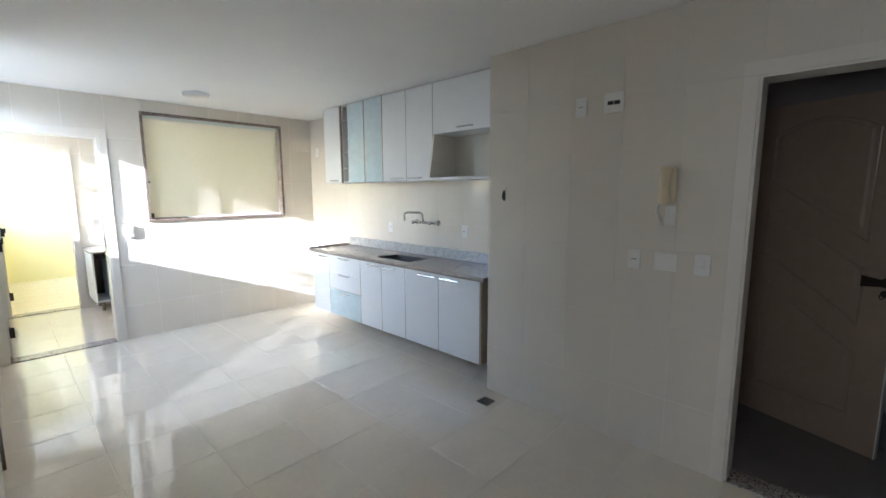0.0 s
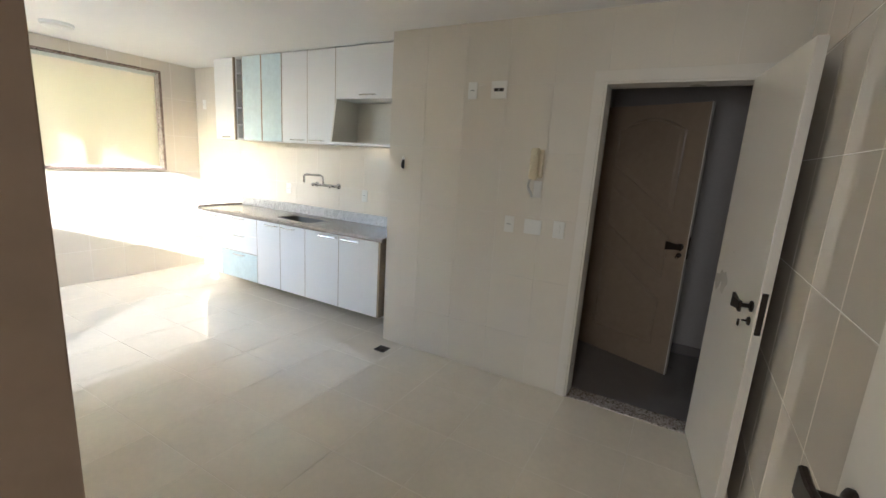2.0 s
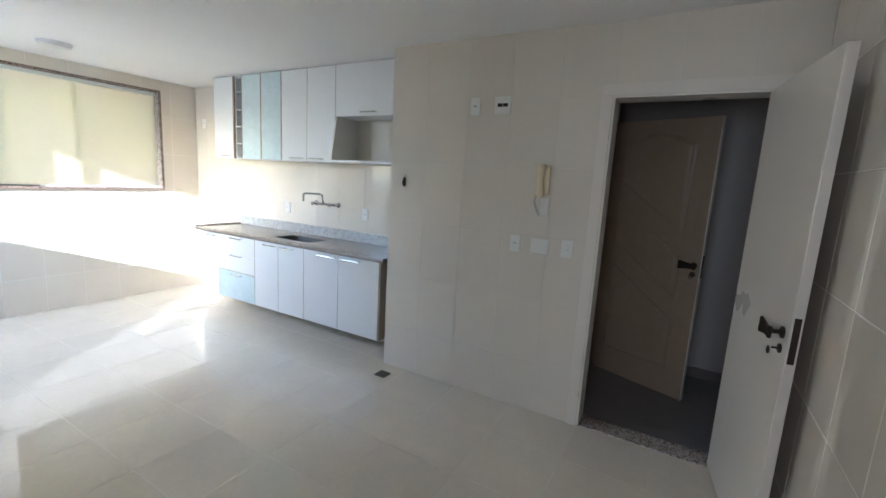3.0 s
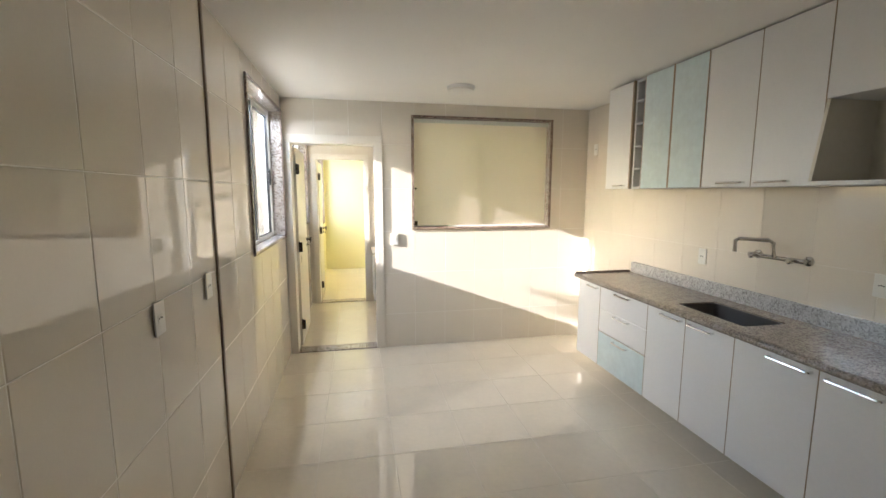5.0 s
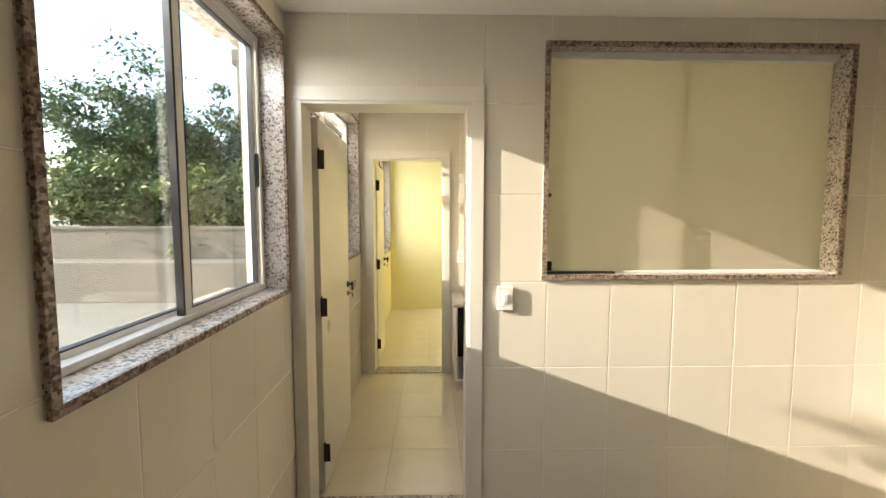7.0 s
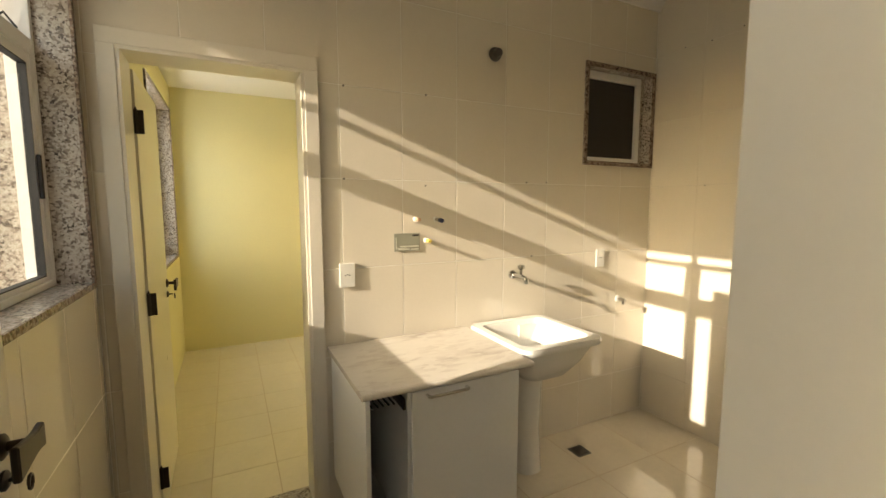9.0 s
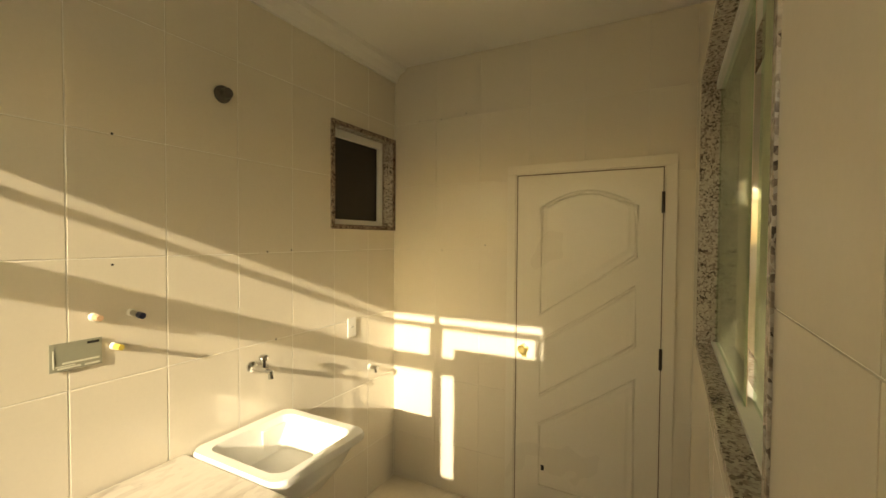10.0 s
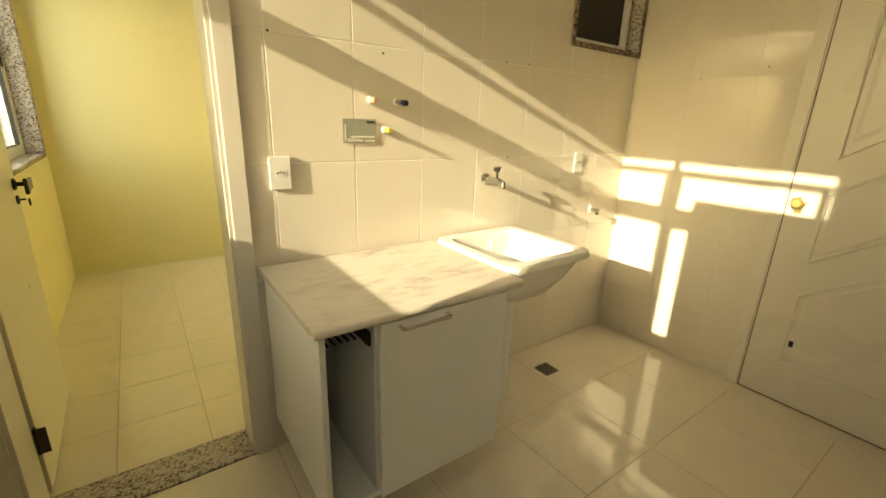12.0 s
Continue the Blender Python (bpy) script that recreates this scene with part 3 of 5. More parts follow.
# ---- doors ----
def casing(parent, axis, at, sign, u0, u1, top, w=0.068, d=0.012):
    """The flat architrave round a doorway on one face of the wall."""
    bm = bmesh.new()
    c0, c1 = sorted((at, at + sign * d))
    for a0, a1, b0, b1 in ((u0 - w, u0, 0, top), (u1, u1 + w, 0, top), (u0 - w, u1 + w, top, top + w)):
        box = (c0, c1, a0, a1, b0, b1) if axis == "x" else (a0, a1, c0, c1, b0, b1)
        add_box(bm, *box, 0.003)
    return part("casing", bm, PAINT, parent)


def lining(parent, axis, c0, c1, u0, u1, top, t=0.016, material=PAINT):
    bm = bmesh.new()
    for a0, a1, b0, b1 in ((u0 - 0.001, u0 + t, 0.008, top - t), (u1 - t, u1 + 0.001, 0.008, top - t), (u0 - 0.001, u1 + 0.001, top - t, top + 0.001)):
        box = (c0, c1, a0, a1, b0, b1) if axis == "x" else (a0, a1, c0, c1, b0, b1)
        add_box(bm, *box, 0.002)
    return part("jamb", bm, material, parent)


def lever(parent, at, out, along, material=BRONZE):
    """A bow-tie lever on a rose with a key plate below; out points from the leaf, along to the hinge."""
    at, out, along = Vector(at), Vector(out), Vector(along)
    h = part("handle", lathe(bmesh.new(), [(0.024, 0), (0.024, 0.006), (0.018, 0.010), (0.009, 0.012), (0.009, 0.045)], at, out, 18), material, parent, "dark bronze lever handle", True)
    bm = bmesh.new()
    c = at + out * 0.05
    rows = []
    for k in range(9):
        s = k / 8
        hgt = 0.014 + 0.020 * abs(s - 0.3) ** 1.2 + 0.006
        p = c + along * (-0.03 + 0.12 * s)
        rows.append([bm.verts.new(p + Vector((0, 0, dz)) + out * do) for dz, do in ((-hgt, -0.006), (hgt, -0.006), (hgt, 0.007), (-hgt, 0.007))])
    for a, b in zip(rows, rows[1:]):
        for k in range(4):
            bm.faces.new((a[k], a[(k + 1) % 4], b[(k + 1) % 4], b[k]))
    bm.faces.new(rows[0]), bm.faces.new(rows[-1][::-1])
    bmesh.ops.bevel(bm, geom=bm.edges[:], offset=0.003, segments=1, affect="EDGES")
    part("grip", bm, material, h)
    key = part("key_plate", lathe(bmesh.new(), [(0.019, 0), (0.019, 0.005), (0.013, 0.009)], at - Vector((0, 0, 0.065)), out, 14), material, parent, "round key plate with a key", True)
    k0 = at - Vector((0, 0, 0.065)) + out * 0.008
    bm = tube(bmesh.new(), [k0, k0 + out * 0.02], 0.004, 6)
    t = k0 + out * 0.03 - Vector((0, 0, 0.012))
    tube(bm, [t + Vector((0, 0, 0.014 * math.sin(a * math.tau / 10))) + along * 0.010 * math.cos(a * math.tau / 10) for a in range(10)], 0.003, 5, True)
    part("key", bm, material, key)


def hinges(parent, x, y, zs, r=0.008, h=0.1):
    for z in zs:
        bm = a_cyl((x, y, z - h / 2), (x, y, z + h / 2), r, seg=10)
        add_cyl(bm, (x, y, z + h / 2), (x, y, z + h / 2 + 0.012), r * 0.7, 0.002, 10)
        add_box(bm, x - 0.001, x + 0.028, y - 0.002, y + 0.002, z - h / 2, z + h / 2)
        part("hinge", bm, BRONZE, parent, "dark bronze hinge")


def flat_door(name, hinge, angle, width, label, material=PAINT, sides=(1, -1), height=2.07, category="door", thick=0.038, grip=1.045):
    """A flush leaf hung at hinge, its free edge at angle degrees."""
    d = thing(name, (hinge[0], hinge[1], 0.0), label, category, kind="structure")
    turn = Matrix.Translation((hinge[0], hinge[1], 0)) @ Matrix.Rotation(radians(angle), 4, "Z")
    leaf = part("leaf", a_box(0, width, -thick / 2, thick / 2, 0.012, height, 0.003, turn), material, d)
    along = turn.to_3x3() @ Vector((-1, 0, 0))
    side = turn.to_3x3() @ Vector((0, 1, 0))
    for sgn in sides:
        lever(d, turn @ Vector((width - 0.06, sgn * thick / 2, grip)), side * sgn, along)
    part("lock_plate", a_box(width - 0.001, width + 0.002, -0.011, 0.011, 0.94, 1.12, 0.001, turn), BRONZE, d, "dark bronze lock plate")
    return d, turn


d1 = thing("door_1", (0.5, 0.1, 0), "white painted door frame between kitchen and laundry", "door frame", kind="structure")
casing(d1, "y", -0.002, -1, 0.073, 0.876, 2.10)
bm = a_box(0.057, 0.072, -0.008, 0.150, 0.008, 2.086, 0.002)
add_box(bm, 0.862, 0.877, -0.008, L0 + 0.008, 0.008, 2.086, 0.002)
add_box(bm, 0.057, 0.877, -0.008, L0 + 0.008, 2.086, 2.101, 0.002)
part("jamb", bm, PAINT, d1)
part("strike_plate", a_box(0.858, 0.861, 0.115, 0.14, 0.98, 1.10, 0.001), BRONZE, d1, "dark bronze strike plate")
leaf1, _ = flat_door("door_2", (0.072, 0.208), 91.0, 0.825, "white flush door standing open along the laundry wall", sides=(-1,), grip=1.06)
hinges(leaf1, 0.096, 0.196, (0.24, 1.06, 1.85))

d3 = thing("door_3", (0.45, 2.09, 0), "white painted door frame to the yellow bedroom", "door frame", kind="structure")
casing(d3, "y", L1 - 0.002, -1, 0.115, 0.799, 2.10, 0.06)
lining(d3, "y", L1 - 0.008, Y0 + 0.01, 0.115, 0.799, 2.10, 0.014)
leaf3, _ = flat_door("door_4", (0.117, 2.205), 91.0, 0.72, "pale yellow flush door open against the bedroom wall", YELLOWISH, (-1, 1))
hinges(leaf3, 0.137, 2.19, (0.24, 1.06, 1.85))

d5 = thing("door_5", (2.73, -5.45, 0), "white painted door frame to a dark vestibule", "door frame", kind="structure")
casing(d5, "x", PX - 0.002, -1, -5.835, -5.06, 2.09, 0.065)
lining(d5, "x", PX - 0.008, PX + 0.156, -5.835, -5.06, 2.09, 0.014)
leaf5, t5 = flat_door("door_6", (2.685, -5.822), 187.5, 0.785, "white flush door standing open before the tiled wall", sides=(-1,), height=2.085)

d7 = thing("door_7", (-0.1, -5.47, 0), "brown lacquered frame of the kitchen entrance", "door frame", kind="structure")
lining(d7, "x", OUT - 0.004, 0.004, -5.86, -5.021, 2.12, 0.016, JAMB)
flat_door("door_8", (-0.07, -5.868), 0.6, 0.665, "white flush entrance door folded back along the wall", sides=(1,), height=2.09, grip=1.14)


def panelled_leaf(parent, turn, width, height, material, mirror=False):
    """A moulded leaf: an arched panel over two slanted ones, each within a raised bead."""
    part("leaf", a_box(0, width, -0.018, 0.018, 0.006, height, 0.003, turn), material, parent)
    arch = [(0.145 + (width - 0.27) * k / 10, height - 0.195 + 0.085 * math.sin(math.pi * k / 10)) for k in range(11)]
    outlines = [
        [(0.145, 1.255)] + arch + [(width - 0.125, 1.61)],
        [(0.145, 0.765), (0.145, 1.09), (width - 0.125, 1.445), (width - 0.125, 1.127)],
        [(0.145, 0.22), (0.145, 0.59), (width - 0.125, 0.942), (width - 0.125, 0.22)],
    ]
    for line in outlines:
        if mirror:
            line = [(width - u, v) for u, v in line]
        for face in (-1, 1):
            bm = tube(bmesh.new(), [turn @ Vector((u, face * 0.017, v)) for u, v in line], 0.0125, 8, True)
            bead = part("bead", bm, material, parent)
            cu, cv = sum(u for u, v in line) / len(line), sum(v for u, v in line) / len(line)
            bm = bmesh.new()
            big = [bm.verts.new(turn @ Vector((cu + (u - cu) * 0.90, face * 0.0185, cv + (v - cv) * 0.90))) for u, v in line]
            low = [bm.verts.new(turn @ Vector((cu + (u - cu) * 0.84, face * 0.0215, cv + (v - cv) * 0.84))) for u, v in line]
            for k in range(len(line)):
                bm.faces.new((big[k], big[(k + 1) % len(line)], low[(k + 1) % len(line)], low[k]))
            bm.faces.new(low)
            part("raised_field", bm, material, bead)


d9 = thing("door_9", (LX, 0.7, 0), "closed white panelled door with arched top panel", "door", kind="structure")
casing(d9, "x", LX - 0.002, -1, 0.30, 1.105, 2.09, 0.055)
lining(d9, "x", LX - 0.008, LX + 0.2, 0.30, 1.105, 2.09, 0.006)
turn9 = Matrix.Translation((LX + 0.012, 1.095, 0)) @ Matrix.Rotation(radians(-90), 4, "Z")
panelled_leaf(d9, turn9, 0.785, 2.079, PAINT)
for z in (0.243, 1.073, 1.897):
    part("hinge", a_cyl((LX - 0.012, 0.309, z - 0.055), (LX - 0.012, 0.309, z + 0.055), 0.008, seg=10), BRONZE, d9, "dark bronze hinge")
# thin brown strips over the leaf edges, coloured as the shade of the gap
bm = bmesh.new()
for q in ((1.0945, 1.0995, 0.001, 2.086), (0.3055, 0.3105, 0.001, 2.086), (0.3105, 1.0945, 0.0005, 0.0065), (0.3105, 1.0945, 2.0785, 2.086)):
    add_box(bm, LX - 0.0074, LX + 0.012, *q)
part("gap_shade_strip", bm, EDGE_BROWN, d9, "brown strip standing in for gap shade round the leaf")
kn = part("knob", lathe(bmesh.new(), [(0.027, 0), (0.027, 0.005), (0.011, 0.009), (0.010, 0.03), (0.024, 0.038), (0.027, 0.052), (0.018, 0.062)], (LX - 0.006, 1.045, 1.04), (-1, 0, 0), 20), BRASS, d9, "polished brass knob", True)
part("rose", a_box(LX - 0.012, LX - 0.005, 1.03, 1.06, 0.985, 1.02, 0.003), BRASS, kn)
part("bolt_hole", a_box(LX - 0.009, LX - 0.003, 0.915, 0.935, 0.318, 0.35, 0.002), DARK, d9, "small dark bolt hole")

d10 = thing("door_10", (3.77, -4.92, 0), "tan panelled front door standing ajar", "door", kind="structure")
turn10 = Matrix.Translation((3.765, -4.925, 0)) @ Matrix.Rotation(math.atan2(-0.735, -0.29), 4, "Z")
panelled_leaf(d10, turn10, 0.785, 2.09, WOOD_SHADE, True)
part("edge_lipping", a_box(0.785, 0.791, -0.018, 0.018, 0.006, 2.09, 0.001, turn10), PAINT, d10, "pale lipping on the closing edge")
part("lock_plate", a_box(0.790, 0.793, -0.011, 0.011, 0.95, 1.12, 0.001, turn10), BRONZE, d10, "dark bronze lock plate")
lever(d10, turn10 @ Vector((0.742, -0.018, 1.04)), turn10.to_3x3() @ Vector((0, -1, 0)), turn10.to_3x3() @ Vector((-1, 0, 0)))


# ---- kitchen units ----
def bar_handle(parent, a, b, out, r=0.0065, material=STEEL):
    """A square-ended bar handle standing off its front."""
    a, b, out = Vector(a), Vector(b), Vector(out)
    d = (b - a).normalized()
    bm = tube(bmesh.new(), [a, a + out * 0.8, a + out + d * 0.006, b + out - d * 0.006, b + out * 0.8, b], r, 8)
    return part("handle", bm, material, parent, "brushed steel bar handle", True)


PLINTH = mat("cream_recessed_plinth", (0.66, 0.62, 0.54), 0.5)
FX = 2.66      # lower fronts
LOWZ = 0.172


def lower_unit(y0, y1, fronts, label, name="base_cabinet", body_top=0.855):
    c = thing(name, (FX, (y0 + y1) / 2, 0.0), label, "cabinet", "base cabinets under the worktop")
    bm = a_box(FX + 0.02, KX - 0.005, y0 + 0.002, y1 - 0.002, LOWZ, body_top, 0.001)
    part("body", bm, LAMINATE, c)
    part("plinth", a_box(FX + 0.38, KX - 0.006, y0 + 0.002, y1 - 0.002, 0.0, LOWZ - 0.001), PLINTH, c, "recessed plinth set far back under the unit")
    for a, b, z0, z1, m, hs in fronts:
        f = part("drawer" if m is BLUE_GLASS or z1 - z0 < 0.4 else "door", a_box(FX, FX + 0.018, a + 0.002, b - 0.002, z0, z1, 0.002), m, c, "pale blue glass front" if m is BLUE_GLASS else "")
        if m is BLUE_GLASS:
            bm = bmesh.new()
            for q in ((a, b, z1 - 0.004, z1 + 0.002), (a, a + 0.005, z0, z1), (b - 0.005, b, z0, z1)):
                add_box(bm, FX - 0.002, FX + 0.018, *q)
            part("edging", bm, STEEL, f, "dark aluminium edging")
        if m is LAMINATE:
            # brown edging, its colour deepened to include the shade of the gap beside it
            part("edging", a_box(FX - 0.001, FX + 0.019, a - 0.0015, a + 0.0025, z0, z1), CARCASS, f, "brown edge band, darkened for the gap's shade")
        for h0, h1, hz in hs:
            bar_handle(f, (FX, h0, hz), (FX, h1, hz), (-0.028, 0, 0))


HZ = 0.822
lower_unit(-1.205, -0.86, [(-1.205, -0.86, LOWZ, 0.85, LAMINATE, [(-1.17, -1.03, HZ)])], "narrow white base cabinet under granite worktop")
lower_unit(-1.80, -1.205, [(-1.80, -1.205, 0.66, 0.85, LAMINATE, [(-1.60, -1.43, HZ + 0.006)]), (-1.80, -1.205, 0.474, 0.657, LAMINATE, [(-1.60, -1.43, 0.645)]), (-1.80, -1.205, LOWZ, 0.47, BLUE_GLASS, [(-1.60, -1.43, 0.44)])], "white drawer unit with pale blue glass bottom drawer")
lower_unit(-2.50, -1.80, [(-2.15, -1.80, LOWZ, 0.85, LAMINATE, [(-2.12, -1.95, HZ)]), (-2.50, -2.15, LOWZ, 0.85, LAMINATE, [(-2.36, -2.19, HZ)])], "white two-door base cabinet below the sink", body_top=0.68)
lower_unit(-3.385, -2.50, [(-2.93, -2.50, LOWZ, 0.85, LAMINATE, [(-2.90, -2.70, HZ)]), (-3.385, -2.93, LOWZ, 0.85, LAMINATE, [(-3.17, -2.97, HZ)])], "wide white two-door base cabinet beside the drain")
e = thing("end_panel", (2.9, -3.393, 0), "beige edged end panel closing the base cabinets", "panel")
part("panel", a_box(FX - 0.001, KX - 0.006, -3.402, -3.387, LOWZ, 0.855, 0.001), CARCASS, e)
part("foot", a_box(FX + 0.38, KX - 0.01, -3.402, -3.387, 0.0, LOWZ), CARCASS, e)

SINK = (2.745, 3.03, -2.47, -1.975)
top = thing("worktop", (2.9, -2.1, 0.855), "brown grey granite worktop with upstand and sink cutout", "worktop")
bm = bmesh.new()
for a0, a1, b0, b1 in rects_without(2.632, KX - 0.004, -3.45, -0.84, [SINK]):
    add_box(bm, a0, a1, b0, b1, 0.856, 0.893)
bmesh.ops.remove_doubles(bm, verts=bm.verts, dist=1e-5)
slab_top = part("slab", bm, COUNTER, top)
part("front_edge", tube(bmesh.new(), [(2.634, -3.45, 0.8745), (2.634, -0.84, 0.8745)], 0.0185, 10), COUNTER, slab_top, "rounded granite front edge", True)
part("upstand", a_box(KX - 0.026, KX - 0.005, -3.45, -0.90, 0.893, 0.99, 0.003), UPSTAND, top, "grey flecked granite upstand")
part("side_upstand", a_box(2.70, KX - 0.027, -3.452, -3.432, 0.893, 0.99, 0.003), UPSTAND, top, "grey flecked granite upstand")
part("end_lip", a_box(2.632, KX - 0.006, -0.862, -0.838, 0.893, 0.906, 0.004), GRANITE_EDGE, top, "dark raised end lip")
sink = thing("sink", (2.89, -2.22, 0.70), "stainless steel sink bowl set in the worktop", "sink")
bm = bmesh.new()
rim = []
for inset, z in ((-0.006, 0.886), (0.004, 0.884), (0.010, 0.78), (0.03, 0.715), (0.06, 0.706)):
    x0, x1, y0, y1 = SINK[0] + inset, SINK[1] - inset, SINK[2] + inset, SINK[3] - inset
    r, ring = 0.05, []
    for cx, cy, s in ((x1 - r, y1 - r, 0), (x0 + r, y1 - r, 90), (x0 + r, y0 + r, 180), (x1 - r, y0 + r, 270)):
        for k in range(5):
            a = radians(s + 22.5 * k)
            ring.append(bm.verts.new((cx + r * math.cos(a), cy + r * math.sin(a), z)))
    rim.append(ring)
for a, b in zip(rim, rim[1:]):
    for k in range(20):
        bm.faces.new((a[k], a[(k + 1) % 20], b[(k + 1) % 20], b[k]))
bm.faces.new(rim[-1])
part("bowl", bm, SINK_STEEL, sink, smooth=True)
part("waste", lathe(bmesh.new(), [(0.04, 0), (0.04, 0.003), (0.03, 0.004), (0.028, 0.001)], (2.89, -2.22, 0.7065), (0, 0, 1), 18), CHROME, sink, "chrome waste", True)

UX, UZ0, UZ1 = 2.865, 1.652, 2.498


def upper_box(y0, y1, z0, z1, label, name="wall_cabinet"):
    c = thing(name, (3.0, (y0 + y1) / 2, z0), label, "cabinet", "wall cabinets over the worktop")
    bm = bmesh.new()
    add_box(bm, UX + 0.02, KX - 0.005, y0 + 0.001, y0 + 0.016, z0, z1)
    add_box(bm, UX + 0.02, KX - 0.005, y1 - 0.016, y1 - 0.001, z0, z1)
    add_box(bm, UX + 0.02, KX - 0.005, y0 + 0.016, y1 - 0.016, z0, z0 + 0.016)
    add_box(bm, UX + 0.02, KX - 0.005, y0 + 0.016, y1 - 0.016, z1 - 0.016, z1)
    add_box(bm, KX - 0.02, KX - 0.005, y0 + 0.016, y1 - 0.016, z0 + 0.016, z1 - 0.016)
    part("body", bm, LAMINATE, c)
    return c


def front(c, y0, y1, z0, z1, m, handle=None, label=""):
    f = part("door", a_box(UX, UX + 0.018, y0 + 0.002, y1 - 0.002, z0, z1 - 0.003, 0.002), m, c, label)
    if m is LAMINATE:
        # brown edging that also carries the dark of the gap between doors
        part("edging", a_box(UX - 0.001, UX + 0.019, y0 - 0.0015, y0 + 0.0025, z0, z1 - 0.003), CARCASS, f, "brown edge band, darkened for the gap's shade")
    if handle:
        bar_handle(f, (UX, handle[0], handle[2]), (UX, handle[1], handle[2]), (-0.028, 0, 0))
    return f


c = upper_box(-1.20, -0.87, UZ0, UZ1, "narrow white wall cabinet with one door")
front(c, -1.20, -0.87, UZ0, UZ1, LAMINATE, (-1.15, -1.02, UZ0 + 0.025))
part("side_edge", a_box(UX - 0.001, UX + 0.02, -1.214, -1.201, UZ0 - 0.002, UZ1, 0.001), CARCASS, c, "brown edged side panel")
c = upper_box(-1.345, -1.216, UZ0, UZ1, "narrow open rack with five small shelves", "bottle_rack")
for k in range(4):
    z = UZ0 + 0.15 + 0.175 * k
    part("shelf", a_box(UX + 0.004, KX - 0.022, -1.328, -1.232, z, z + 0.012, 0.001), LAMINATE, c)
c = upper_box(-1.958, -1.345, UZ0, UZ1, "wall cabinet with two pale blue glass doors")
for a, b in ((-1.651, -1.345), (-1.958, -1.651)):
    f = front(c, a, b, UZ0, UZ1, BLUE_GLASS, None, "pale blue frosted glass door")
    bm = bmesh.new()
    for q in ((a + 0.002, a + 0.008, UZ0, UZ1 - 0.003), (b - 0.008, b - 0.002, UZ0, UZ1 - 0.003)):
        add_box(bm, UX - 0.0015, UX + 0.019, *q)
    part("edging", bm, CARCASS, f, "bronze aluminium edging")
c = upper_box(-2.67, -1.958, UZ0, UZ1, "white two-door wall cabinet over the sink")
front(c, -2.312, -1.958, UZ0, UZ1, LAMINATE, (-2.27, -2.10, UZ0 + 0.025))
front(c, -2.67, -2.312, UZ0, UZ1, LAMINATE, (-2.53, -2.36, UZ0 + 0.025))
c = upper_box(-3.44, -2.67, 2.055, UZ1, "white flap-door wall cabinet over an open niche")
front(c, -3.44, -2.67, 2.055, UZ1, LAMINATE, (-3.14, -2.98, 2.085))
n1 = thing("open_niche", (3.0, -3.05, UZ0), "open cream microwave niche with slanted sides", "cabinet", "wall cabinets over the worktop")
part("bottom_shelf", a_box(UX - 0.065, KX - 0.006, -3.44, -2.672, UZ0, UZ0 + 0.02, 0.002), LAMINATE, n1)
part("back_panel", a_box(KX - 0.022, KX - 0.006, -3.44, -2.672, UZ0 + 0.02, 2.054), SHELF_IN, n1)
for y in (-2.690, -3.44):
    bm = bmesh.new()
    line = [(KX - 0.022, UZ0 + 0.02), (UX - 0.06, UZ0 + 0.02), (UX + 0.002, 2.053), (KX - 0.022, 2.053)]
    sides = [[bm.verts.new((x, y + d, z)) for x, z in line] for d in (0.0, 0.016)]
    for k in range(4):
        bm.faces.new((sides[0][k], sides[0][(k + 1) % 4], sides[1][(k + 1) % 4], sides[1][k]))
    bm.faces.new(sides[0]), bm.faces.new(sides[1][::-1])
    part("side_panel", bm, SHELF_IN, n1)


# ---- small fittings ----
def plate(name, axis, c, sign, u, z, w, h, label, kind="socket", d=0.009):
    """A wall plate with its insert, on a wall face across axis."""
    s = thing(name, (c, u, z) if axis == "x" else (u, c, z), label, kind)

    def slab_at(du0, du1, dz0, dz1, o0, o1, bevel=0.0):
        a, b = sorted((c + sign * o0, c + sign * o1))
        return a_box(a, b, u + du0, u + du1, z + dz0, z + dz1, bevel) if axis == "x" else a_box(u + du0, u + du1, a, b, z + dz0, z + dz1, bevel)

    part("cover", slab_at(-w / 2, w / 2, -h / 2, h / 2, 0.002, d, 0.003), PLASTIC, s)
    if kind == "socket":
        f = part("insert", slab_at(-0.019, 0.019, -0.013, 0.013, d, d + 0.0015, 0.0005), PLASTIC, s)
        for k in (-0.010, 0.0, 0.010):
            part("pin_hole", slab_at(k - 0.0028, k + 0.0028, -0.0028 + (0.003 if k == 0 else 0), 0.0028 + (0.003 if k == 0 else 0), d + 0.0012, d + 0.002), DARK, f)
    elif kind == "switch":
        part("rocker", slab_at(-0.011, 0.011, -0.022, 0.022, d, d + 0.004, 0.0015), PLASTIC, s)
    elif kind == "double switch":
        for k in (-0.017, 0.017):
            part("rocker", slab_at(-0.011, 0.011, k - 0.012, k + 0.012, d, d + 0.006, 0.002), PLASTIC, s)
    elif kind == "breaker plate":
        for k in (-0.036, 0.002):
            part("slot", slab_at(k, k + 0.034, -0.011, 0.011, d, d + 0.002), DARK, s, "dark breaker slot")
    return s


